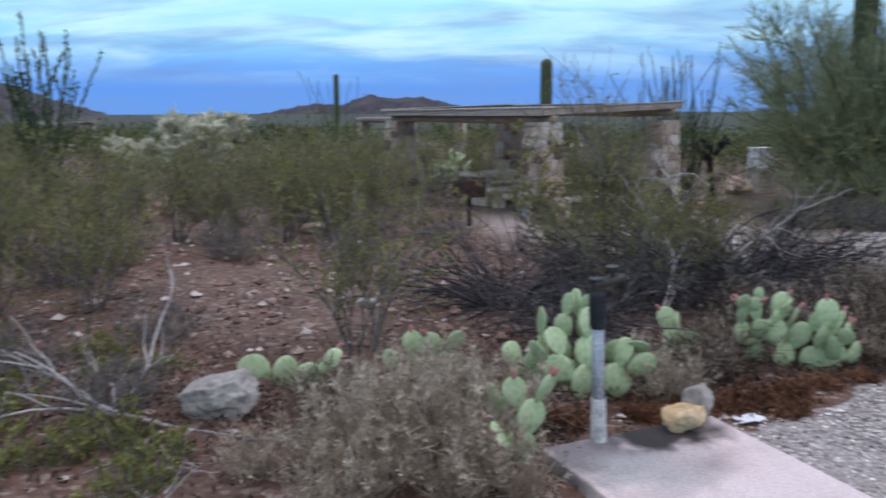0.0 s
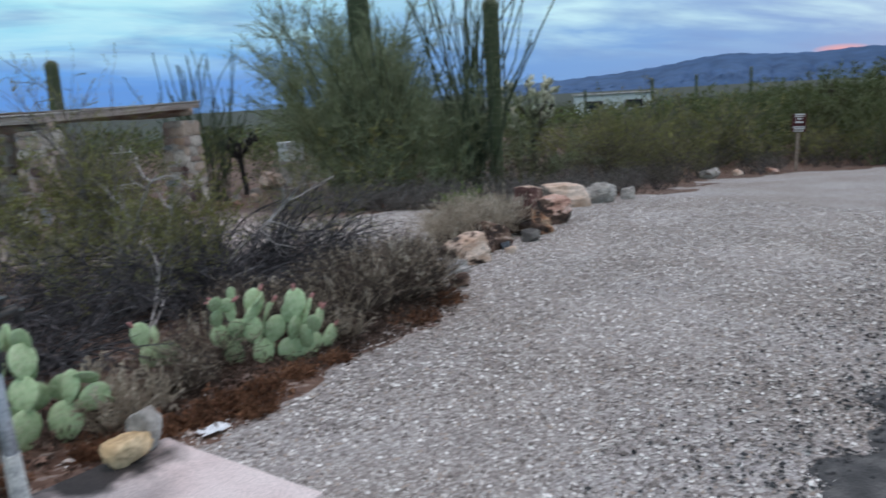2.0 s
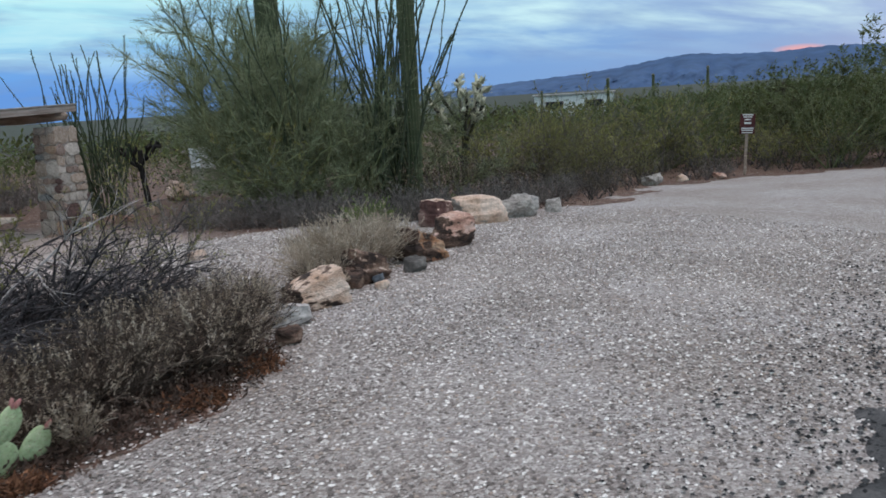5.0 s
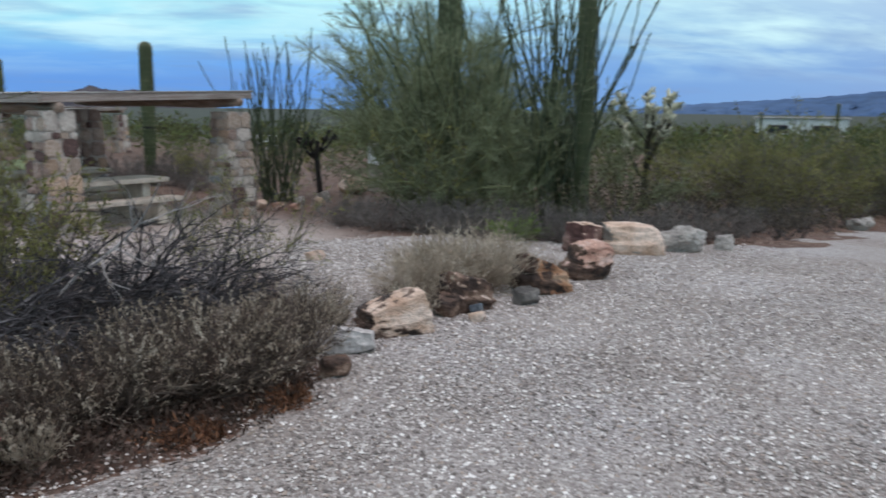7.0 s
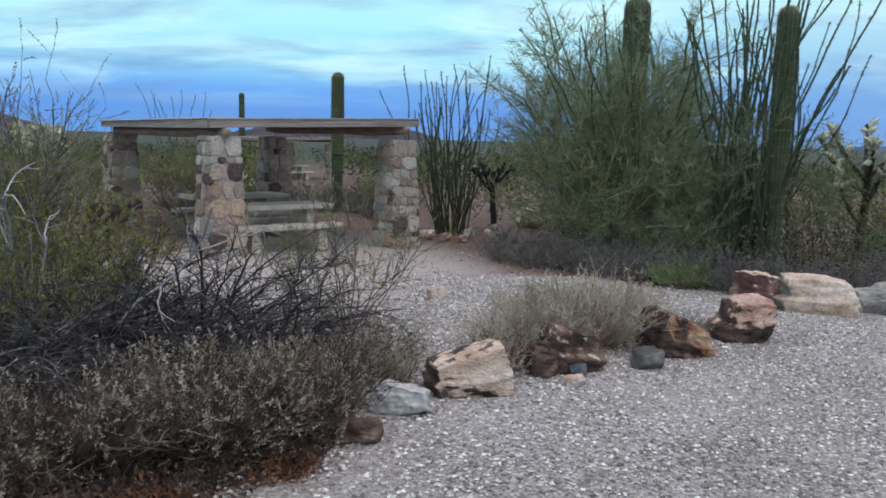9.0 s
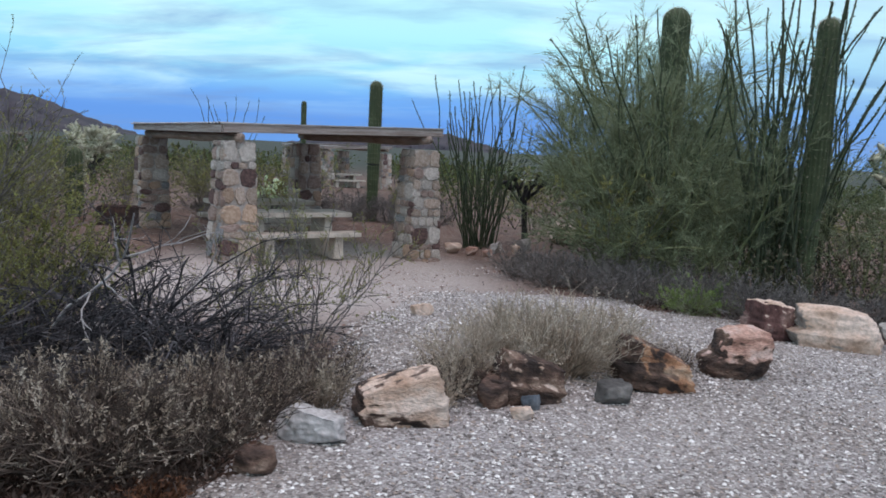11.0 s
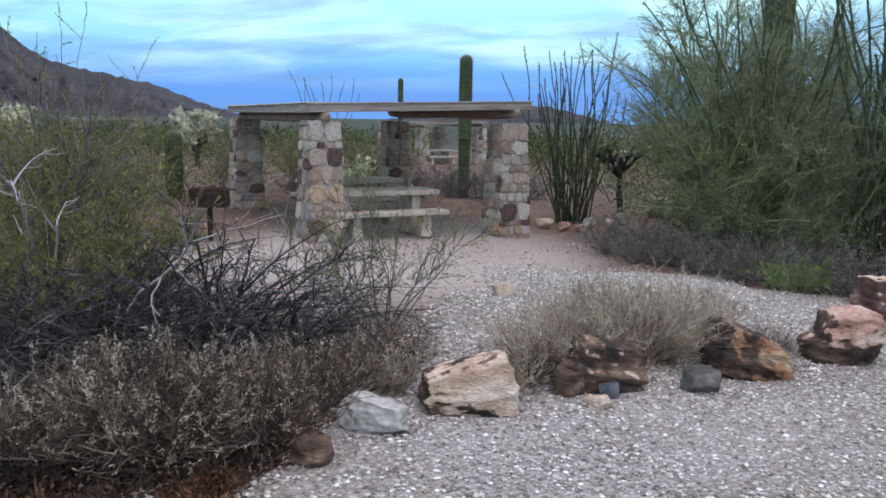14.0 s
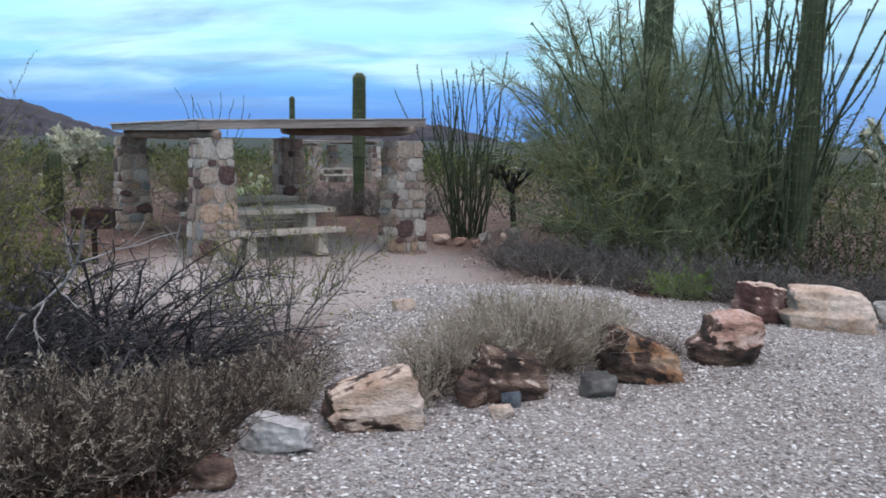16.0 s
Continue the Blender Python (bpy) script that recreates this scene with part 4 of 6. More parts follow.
def slab_bench(name, at, turn, length, width, height, label, category, leg=0.16):
    root = thing(name, label, category, Matrix.Translation(at) @ pose(0, 0, 0, 0, 0, turn), group="concrete picnic set")
    bm = box(bmesh.new(), (length, width, 0.08), Matrix.Translation((0, 0, height - 0.04)), 0.014)
    part("seat" if height < 0.6 else "tabletop", bm, CONCRETE, root)
    for s in (-1, 1):
        bm = box(bmesh.new(), (leg, width * 0.72, height - 0.08), Matrix.Translation((0, 0, (height - 0.08) / 2)), 0.02)
        for v in bm.verts:
            k = 1 - v.co.z / height
            v.co.x *= 0.85 + 0.35 * k
        part("leg", bm, CONCRETE, root, m=Matrix.Translation((s * (length / 2 - 0.4), 0, 0)))
    return root


def table_set(corner, along_u, along_v):
    """A concrete table with a bench on either side, lying along the shelter's front."""
    u, v = Vector((math.cos(UA), math.sin(UA), 0)), Vector((math.cos(VA), math.sin(VA), 0))
    for b, w, h, nm, lab, cat in ((-0.6, 0.34, 0.45, "picnic_bench", "pale weathered concrete bench beside the picnic table", "bench"), (0.0, 0.76, 0.76, "picnic_table", "weathered concrete picnic table under the shelter", "table"), (0.6, 0.34, 0.45, "picnic_bench", "pale weathered concrete bench beside the picnic table", "bench")):
        slab_bench(nm, corner + Vector((0, 0, -0.03)) + u * along_u + v * (along_v + b), math.degrees(UA), 2.05, w, h, lab, cat)


table_set(CORNER, 1.22, 0.64)
table_set(CORNER, 1.65, 3.1)
far_corner = Vector((-1.35, 44.5, float(ground_z(-0.5, 46.5)) + 0.0))
shelter("picnic_shelter", far_corner, "distant stone picnic shelter with a pale flat roof", 80)
table_set(far_corner, 1.22, 0.64)

# grill on a post
GX, GY = 0.64, 14.38
grill = thing("park_grill", "rusty steel park grill on a single post", "grill", pose(GX, GY, on_ground(GX, GY) - 0.2, 0, 0, 12))
part("post", cyl(bmesh.new(), 0.04, 0.04, 0.72, Matrix.Translation((0, 0, 0.36)), 14), RUST, grill)
bm = bmesh.new()
for s, at in (((0.52, 0.012, 0.25), (0, 0.19, 0.85)), ((0.52, 0.012, 0.25), (0, -0.19, 0.85)), ((0.012, 0.37, 0.25), (-0.254, 0, 0.85)), ((0.012, 0.37, 0.25), (0.254, 0, 0.85)), ((0.52, 0.38, 0.014), (0, 0, 0.725))):
    box(bm, s, Matrix.Translation(at), 0.003)
part("firebox", bm, RUST, grill, "dark rusty open firebox")
bm = bmesh.new()
for k in range(9):
    cyl(bm, 0.006, 0.006, 0.5, Matrix.Translation((0, -0.16 + 0.04 * k, 0.985)) @ pose(0, 0, 0, 0, 90, 0), 6)
part("grate", bm, RUST, grill)
part("grate_handle", cyl(bmesh.new(), 0.012, 0.012, 0.14, Matrix.Translation((0.32, 0, 0.97)) @ pose(0, 0, 0, 0, 90, 0), 8), RUST, grill)

# ---- water tap on its slab ----
SX, SY, SA = 1.245, 3.46, 23.0
SZ = float(ground_z(SX, SY))
bm = box(bmesh.new(), (1.05, 1.08, 0.2), Matrix.Translation((0, 0, -0.02)), 0.012)
bmesh.ops.subdivide_edges(bm, edges=bm.edges, cuts=4, use_grid_fill=True)
for v in bm.verts:
    k = noise.noise(v.co * 6) * 0.006
    v.co += Vector((k, k, k * 0.5))
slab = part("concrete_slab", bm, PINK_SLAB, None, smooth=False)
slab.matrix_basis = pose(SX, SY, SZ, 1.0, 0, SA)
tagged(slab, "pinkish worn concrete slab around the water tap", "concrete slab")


rock(1.3, 3.95, (0.19, 0.13, 0.11), 10, "yellow", "smooth yellow-tan stone lying on the slab", 31, sink=0.1, z=SZ + 0.085)
rock(1.4, 4.08, (0.19, 0.14, 0.16), 60, "grey", "brownish grey stone lying on the slab", 32, sink=0.1, z=SZ + 0.085)

tap = thing("water_tap", "grey standpipe with black taped top and small spigot", "water tap", pose(0.85, 3.84, SZ + 0.075, 3.0, -3.2, 10))
part("pipe", cyl(bmesh.new(), 0.032, 0.03, 0.7, Matrix.Translation((0, 0, 0.35)), 20), PIPE, tap, smooth=True)
bm = cyl(bmesh.new(), 0.04, 0.0355, 0.24, Matrix.Translation((0, 0, 0.12)), 20)
for v in bm.verts:
    v.co.xy *= 1 + 0.06 * noise.noise(v.co * 40)
part("limescale_crust", bm, LIME, tap, "white lime crust low on the pipe")
ring = np.linspace(0, 2 * np.pi, 18, endpoint=False)
rows = [np.stack([w * np.cos(ring), w * np.sin(ring), np.full(18, 0.6 + 0.0125 * k)], -1) for k, w in enumerate([0.036] + [0.043, 0.0385] * 7 + [0.034])]
cell = np.arange(len(rows) * 18).reshape(len(rows), 18)
wrap = mesh_np("tape_wrap", np.array(rows), np.stack([cell[:-1], np.roll(cell, -1, 1)[:-1], np.roll(cell, -1, 1)[1:], cell[1:]], -1), smooth=True)
link("tape_wrap", wrap, TAPE, tap, "black ribbed tape wrap")
bm = cyl(bmesh.new(), 0.03, 0.034, 0.08, Matrix.Translation((0, 0, 0.805)), 16)
cyl(bm, 0.026, 0.022, 0.15, Matrix.Translation((0.06, -0.01, 0.83)) @ pose(0, 0, 0, 0, 82, 0), 14)
cyl(bm, 0.02, 0.024, 0.05, Matrix.Translation((0.13, -0.012, 0.81)), 12)
part("spigot", bm, BRASS, tap, "dark tarnished spigot")
bm = cyl(bmesh.new(), 0.01, 0.01, 0.06, Matrix.Translation((0.07, -0.01, 0.87)), 10)
cyl(bm, 0.032, 0.032, 0.014, Matrix.Translation((0.07, -0.01, 0.895)), 10)
part("valve_handle", bm, BRASS, tap, smooth=False)

# scrap of paper on the gravel edge
bm = bmesh.new()
bmesh.ops.create_grid(bm, x_segments=6, y_segments=5, size=0.5)
for v in bm.verts:
    v.co = Vector((v.co.x * 0.16, v.co.y * 0.1, 0.014 + 0.02 * noise.noise(v.co * 5) + 0.006))
ob = part("paper_scrap", bm, PAPER, None)
ob.matrix_basis = pose(1.78, 4.3, on_ground(1.78, 4.3) + 0.01, 0, 0, 15)
ob.modifiers.new("thick", "SOLIDIFY").thickness = 0.003
tagged(ob, "crumpled white paper scrap on the gravel edge", "litter")

# ---- sign ----
PX, PY = 19.0, 13.35
gz0 = on_ground(PX, PY)
sign = thing("road_sign", "small maroon sign with white lettering on a steel post", "sign", pose(PX, PY, gz0 - 0.03, 0, 2.5, -42))
part("post", box(bmesh.new(), (0.06, 0.035, 1.45), Matrix.Translation((0, 0, 0.725)), 0.006), LOG, sign, "weathered post")
board = part("board", box(bmesh.new(), (0.34, 0.012, 0.46), Matrix.Translation((0, -0.03, 1.23)), 0.004), MAROON, sign, "maroon painted sign board")
for z, w, h in ((1.74, 0.24, 0.035), (1.69, 0.2, 0.03), (1.63, 0.14, 0.035), (1.55, 0.16, 0.05), (1.43, 0.28, 0.03), (1.385, 0.26, 0.03), (1.33, 0.24, 0.025)):
    part("lettering_bar", box(bmesh.new(), (w, 0.004, h * 0.8), Matrix.Translation((0, -0.0385, z - 0.3))), WHITE, board)

# ---- far buildings and posts ----


def long_building(name, at, turn, size, label, windows):
    root = thing(name, label, "building", Matrix.Translation(at) @ pose(0, 0, 0, 0, 0, turn))
    part("wall", box(bmesh.new(), (size[0], size[1], size[2]), Matrix.Translation((0, 0, size[2] / 2)), 0.05), WHITE, root)
    part("roof", box(bmesh.new(), (size[0] + 0.6, size[1] + 0.6, 0.22), Matrix.Translation((0, 0, size[2] + 0.11)), 0.05), SHEET, root, "pale flat roof")
    for k in range(windows):
        x = (k + 0.5) / windows * size[0] - size[0] / 2
        w = part("window", box(bmesh.new(), (size[0] / windows * 0.45, 0.08, size[2] * 0.35), Matrix.Translation((x, -size[1] / 2 - 0.02, size[2] * 0.55))), DARK_WOOD, root)
        part("pane", box(bmesh.new(), (size[0] / windows * 0.38, 0.04, size[2] * 0.28), Matrix.Translation((x, -size[1] / 2 - 0.06, size[2] * 0.55))), GLASS, w)
    return root


def bearing(deg, dist, z=None):
    a = radians(deg)
    x, y = 3 + dist * math.sin(a), 1.5 + dist * math.cos(a)
    return Vector((x, y, float(ground_z(x, y)) if z is None else z))


long_building("far_building", bearing(42.2, 120), -42, (11.0, 6, 3.0), "long white building beyond the desert brush", 2)
west_corner = Vector((-25.0, 51.8, float(ground_z(-25.0, 54.0)) - 0.15))
shelter("picnic_shelter", west_corner, "distant stone picnic shelter half hidden by brush", 110)
table_set(west_corner, 1.22, 0.64)
rail = thing("pipe_rail", "white painted pipe rail far back in the brush", "rail", pose(9.6, 54.0, on_ground(9.6, 54.0) + 0.02, 0, 0, 8))
for s in (-0.6, 0, 0.6):
    part("post", cyl(bmesh.new(), 0.04, 0.04, 1.05, Matrix.Translation((s, 0, 0.52)), 10), WHITE, rail)
for z in (0.6, 1.0):
    part("bar", cyl(bmesh.new(), 0.035, 0.035, 1.28, Matrix.Translation((0, 0, z)) @ pose(0, 0, 0, 0, 90, 0), 10), WHITE, rail)

# white box on a plinth, and a white pipe rail, far back among the brush
bx = thing("utility_box", "pale blue-white box on a low stone plinth", "utility box", pose(9.0, 22.4, on_ground(9.0, 22.4) - 0.02, 0, 0, 20))
part("plinth", box(bmesh.new(), (0.5, 0.5, 0.72), Matrix.Translation((0, 0, 0.36)), 0.03), MORTAR, bx)
part("cabinet", box(bmesh.new(), (0.56, 0.42, 0.5), Matrix.Translation((0, 0, 0.97)), 0.02), PAPER, bx)
part("lid", box(bmesh.new(), (0.6, 0.46, 0.04), Matrix.Translation((0, 0, 1.24)), 0.01), WHITE, bx)

# ---- plant tools ----


def unit(v):
    return v / (np.linalg.norm(v, axis=-1, keepdims=True) + 1e-9)


def curves(r, start, way, length, n, wob, up=0.0):
    """Polylines that start at points and wander: (count, n, 3)."""
    p, d = start.copy(), unit(way)
    out = [p.copy()]
    for _ in range(n - 1):
        d = unit(d + wob * r.standard_normal(d.shape) + np.array([0, 0, 1.0]) * up)
        p = p + d * (length / (n - 1))[:, None]
        out.append(p.copy())
    return np.stack(out, 1)


def branch(r, P, count, lo, hi, spread):
    """Starting points and ways of side shoots on the polylines P."""
    L, n = P.shape[:2]
    i, t = r.integers(0, L, count), r.uniform(lo, hi, count) * (n - 1)
    k = np.minimum(t.astype(int), n - 2)
    f = (t - k)[:, None]
    a, b = P[i, k], P[i, k + 1]
    return a * (1 - f) + b * f, unit(unit(b - a) + spread * r.standard_normal((count, 3))), i


def tubes(P, R, sides=3):
    L, n = P.shape[:2]
    D = unit(np.gradient(P, axis=1))
    ref = np.where(np.abs(D[..., 2:]) > 0.9, np.array([1.0, 0.1, 0]), np.array([0.1, 0.2, 1.0]))
    A = unit(np.cross(D, ref))
    B = np.cross(D, A)
    a = np.linspace(0, 2 * np.pi, sides, endpoint=False)
    V = P[:, :, None] + R[:, :, None, None] * (A[:, :, None] * np.cos(a)[:, None] + B[:, :, None] * np.sin(a)[:, None])
    i = np.arange(L * n * sides).reshape(L, n, sides)
    j = np.roll(i, -1, 2)
    q = np.stack([i[:, :-1], j[:, :-1], j[:, 1:], i[:, 1:]], -1).reshape(-1, 4)
    return V.reshape(-1, 3), q


def ribbons(P, R):
    """Twigs too thin to show a section."""
    D = unit(np.gradient(P, axis=1))
    A = unit(np.cross(D, np.array([0.6, -0.75, 0.25]))) * R[..., None] * 1.15
    L, n = P.shape[:2]
    V = np.stack([P - A, P + A], 2)
    i = np.arange(L * n * 2).reshape(L, n, 2)
    return V.reshape(-1, 3), np.stack([i[:, :-1, 0], i[:, :-1, 1], i[:, 1:, 1], i[:, 1:, 0]], -1).reshape(-1, 4)


def join(*sets):
    vs, qs, n = [], [], 0
    for v, q in sets:
        vs.append(v)
        qs.append(q + n)
        n += len(v)
    return np.concatenate(vs), np.concatenate(qs)


def blades(r, at, way, length, width, jitter=0.6):
    """Small diamond-shaped leaves."""
    d = unit(way + jitter * r.standard_normal(at.shape))
    s = unit(np.cross(d, r.standard_normal(at.shape)))
    length, width = np.broadcast_to(length, len(at))[:, None], np.broadcast_to(width, len(at))[:, None]
    V = np.stack([at, at + d * length * 0.5 + s * width * 0.5, at + d * length, at + d * length * 0.5 - s * width * 0.5], 1)
    return V.reshape(-1, 3), np.arange(len(at) * 4).reshape(-1, 4)


def along(r, P, count, lo=0.0, hi=1.0):
    return branch(r, P, count, lo, hi, 0.0)[:2]


def taper(count, n, a, b):
    a = np.broadcast_to(a, count)[:, None]
    return a * np.linspace(1, b, n)[None]


def plant(name, label, category, parts_, group=""):
    root = thing(name, label, category, pose(0, 0, -50), group)
    for nm, (v, q), mat, lab in parts_:
        ob = link(nm, mesh_np(nm, v, q), mat, root, lab)
        if nm in ("foliage", "seed_cover", "fine_brush", "brushwood"):
            tagged(ob, kind="stuff")
    return root


def creosote(seed, h, stems=14, twigs=260, leaves=2600, leaf=0.022, label="olive-green creosote bush with thin dark stems", spread=0.55, bark=None):
    r = np.random.default_rng(seed)
    a = r.uniform(0, 2 * np.pi, stems)
    tilt = r.uniform(0.1, spread * 1.5, stems)
    way = np.stack([np.cos(a) * tilt, np.sin(a) * tilt, np.ones(stems)], -1)
    s0 = np.stack([np.cos(a), np.sin(a), np.zeros(stems)], -1) * r.uniform(0.02, 0.12, stems)[:, None]
    l0 = h * r.uniform(0.7, 1.1, stems)
    P0 = curves(r, s0, way, l0, 8, 0.13)
    s1, w1, _ = branch(r, P0, twigs // 3, 0.25, 0.95, 0.45)
    P1 = curves(r, s1, w1, h * r.uniform(0.2, 0.45, len(s1)), 6, 0.16, 0.05)
    s2, w2, _ = branch(r, np.concatenate([P1, P0[:, 2:8]]), twigs, 0.2, 1, 0.5)
    P2 = curves(r, s2, w2, h * r.uniform(0.06, 0.17, len(s2)), 4, 0.2, 0.05)
    wood = join(tubes(P0, taper(stems, 8, 0.0065 * h, 0.3), 4), tubes(P1, taper(len(P1), 6, 0.0026 * h, 0.4)), ribbons(P2, taper(len(P2), 4, 0.002, 0.5)))
    at, w = along(r, P2, leaves, 0.25)
    lv = blades(r, at, w, leaf * r.uniform(0.6, 1.4, leaves), leaf * 0.55, 0.8)
    return plant("creosote_bush", label, "shrub", [("brushwood", wood, bark or BARK, "thin grey-brown stems"), ("foliage", lv, CREOSOTE_LEAF, "small olive leaves")], "creosote bushes")


def dry_bush(seed, rad, h, stems=90, twigs=700, seeds=2200, seed_mat=None, twig_mat=None, label="dry grey-brown bursage bush with pale seed heads", flop=1.0, head=0.02):
    r = np.random.default_rng(seed)
    a = r.uniform(0, 2 * np.pi, stems)
    tilt = np.sqrt(r.random(stems)) * 1.35 * flop
    way = np.stack([np.cos(a) * tilt * rad / h, np.sin(a) * tilt * rad / h, np.ones(stems)], -1)
    s0 = np.stack([np.cos(a), np.sin(a), np.zeros(stems)], -1) * (rad * 0.3 * r.random(stems))[:, None]
    P0 = curves(r, s0, way, h * r.uniform(0.65, 1.05, stems), 6, 0.16)
    s1, w1, _ = branch(r, P0, twigs, 0.15, 1, 0.55)
    P1 = curves(r, s1, w1, h * r.uniform(0.15, 0.4, twigs), 3, 0.18, 0.12)
    s2, w2, _ = branch(r, P1, twigs, 0.3, 1, 0.5)
    P2 = curves(r, s2, w2, h * r.uniform(0.08, 0.2, twigs), 2, 0.18, 0.1)
    for P in (P0, P1, P2):
        P[..., 2] = np.maximum(P[..., 2], 0.01)
    wood = join(tubes(P0, taper(stems, 6, 0.0038, 0.4)), ribbons(P1, taper(twigs, 3, 0.0022, 0.5)), ribbons(P2, taper(twigs, 2, 0.0015, 0.6)))
    s3, w3, _ = branch(r, P0, max(20, stems // 2), 0.7, 1, 0.4)
    P3 = curves(r, s3, w3 + np.array([0, 0, 0.7]), h * r.uniform(0.15, 0.38, len(s3)), 2, 0.15, 0.1)
    wood = join(wood, ribbons(P3, taper(len(P3), 2, 0.0016, 0.6)))
    at, w = along(r, np.concatenate([P2[:twigs // 3], P3, P3, P3]), seeds, 0.2)
    hd = blades(r, at, w, head * r.uniform(0.5, 1.4, seeds), head * 0.42, 0.7)
    return plant("dry_bush", label, "shrub", [("brushwood", wood, twig_mat or DRY_TWIG, ""), ("seed_cover", hd, seed_mat or SEED, "tiny pale seed heads")], "dry bushes")


def dead_tangle(seed, rad, h, stems=46, label="tangle of dark dead arching branches"):
    r = np.random.default_rng(seed)
    a = r.uniform(0, 2 * np.pi, stems)
    tilt = r.uniform(0.5, 1.7, stems)
    way = np.stack([np.cos(a) * tilt, np.sin(a) * tilt, np.ones(stems)], -1)
    s0 = np.stack([np.cos(a), np.sin(a), np.zeros(stems)], -1) * (0.25 * r.random(stems))[:, None]
    P0 = curves(r, s0, way, rad * r.uniform(0.7, 1.35, stems), 12, 0.09, -0.09)
    s1, w1, _ = branch(r, P0, stems * 6, 0.2, 1, 0.45)
    P1 = curves(r, s1, w1, rad * r.uniform(0.2, 0.6, len(s1)), 7, 0.14, -0.05)
    s2, w2, _ = branch(r, P1, stems * 16, 0.2, 1, 0.5)
    P2 = curves(r, s2, w2, rad * r.uniform(0.08, 0.25, len(s2)), 4, 0.2, 0.0)
    k = h / max(0.01, P0[..., 2].max())
    for P in (P0, P1, P2):
        P[..., 2] = np.maximum(P[..., 2] * k, 0.012)
    wood = tubes(P0, taper(stems, 12, 0.013, 0.3), 5)
    fine = join(tubes(P1, taper(len(P1), 7, 0.005, 0.4)), ribbons(P2, taper(len(P2), 4, 0.0026, 0.5)))
    return plant("dead_bush", label, "shrub", [("main_wood", wood, DARK_BARK, "dark arching stems"), ("brushwood", fine, DARK_BARK, "")], "dead bushes")


def palo_verde(seed, h, limbs=9, label="green-barked palo verde tree with fine hazy twigs", rad=1.0, twig=5200, leaf=0.04, leaf_mat=None):
    r = np.random.default_rng(seed)
    a = r.uniform(0, 2 * np.pi, limbs)
    tilt = r.uniform(0.1, 0.95, limbs) * rad
    way = np.stack([np.cos(a) * tilt, np.sin(a) * tilt, np.ones(limbs)], -1)
    s0 = np.stack([np.cos(a), np.sin(a), np.zeros(limbs)], -1) * 0.12
    P0 = curves(r, s0, way, h * r.uniform(0.6, 1.0, limbs), 10, 0.13)
    s1, w1, _ = branch(r, P0, limbs * 9, 0.12, 1, 0.6)
    P1 = curves(r, s1, w1, h * r.uniform(0.16, 0.42, len(s1)), 7, 0.14, 0.03)
    s2, w2, _ = branch(r, P1, limbs * (60 if twig > 2000 else 20), 0.15, 1, 0.5)
    P2 = curves(r, s2, w2, h * r.uniform(0.06, 0.16, len(s2)), 3, 0.16, 0.05)
    s3, w3, _ = branch(r, P2, twig, 0.15, 1, 0.55)
    P3 = curves(r, s3, w3, h * r.uniform(0.025, 0.075, len(s3)), 2, 0.2, 0.05)
    for P in (P0, P1, P2, P3):
        P[..., 2] = np.maximum(P[..., 2], 0.02)
    side = tubes(P1, taper(len(P1), 7, 0.0045 * h, 0.35), 5)
    fine = join(tubes(P2, taper(len(P2), 3, 0.0045, 0.5)), ribbons(P3, taper(len(P3), 2, 0.0034, 0.6)))
    at, w = along(r, P3, int(twig * 2.4), 0.2)
    lv = blades(r, at, w, leaf * r.uniform(0.5, 1.4, len(at)), leaf * 0.4, 0.6)
    return plant("palo_verde", label, "tree", [("limb", tubes(P0[k:k + 1], taper(1, 10, 0.011 * h, 0.25), 7), VERDE_BARK, "") for k in range(limbs)] + [("brushwood", side, VERDE_BARK, "green side branches"), ("fine_brush", fine, VERDE, ""), ("crown", lv, leaf_mat or VERDE, "fine yellow-green leaves")])


def ocotillo(seed, h, wands=20, tilt_max=0.5, label="ocotillo with many tall thin leafy wands", leaf=0.072, dense=200, thick=0.02, foot=0.12):
    r = np.random.default_rng(seed)
    a = r.uniform(0, 2 * np.pi, wands)
    tilt = np.sqrt(r.random(wands)) * tilt_max
    way = np.stack([np.cos(a) * tilt, np.sin(a) * tilt, np.ones(wands)], -1)
    s0 = np.stack([np.cos(a), np.sin(a), np.zeros(wands)], -1) * (foot * r.random(wands))[:, None]
    root = thing("ocotillo", label, "ocotillo", pose(0, 0, -50), "ocotillos")
    P0 = curves(r, s0, way, h * r.uniform(0.55, 1.02, wands), 16, 0.085, 0.035)
    for k in range(wands):
        v, q = tubes(P0[k:k + 1], taper(1, 16, thick, 0.5), 6)
        w = link("wand", mesh_np("wand", v, q, smooth=True), WAND_STEM, root)
        at, d = along(r, P0[k:k + 1], dense, 0.1)
        v, q = blades(r, at, d * 0.6 + np.array([0, 0, 0.3]), leaf * r.uniform(0.6, 1.3, len(at)), leaf * 0.4, 0.55)
        tagged(link("leafage", mesh_np("leafage", v, q), WAND, w), kind="stuff")
    return root


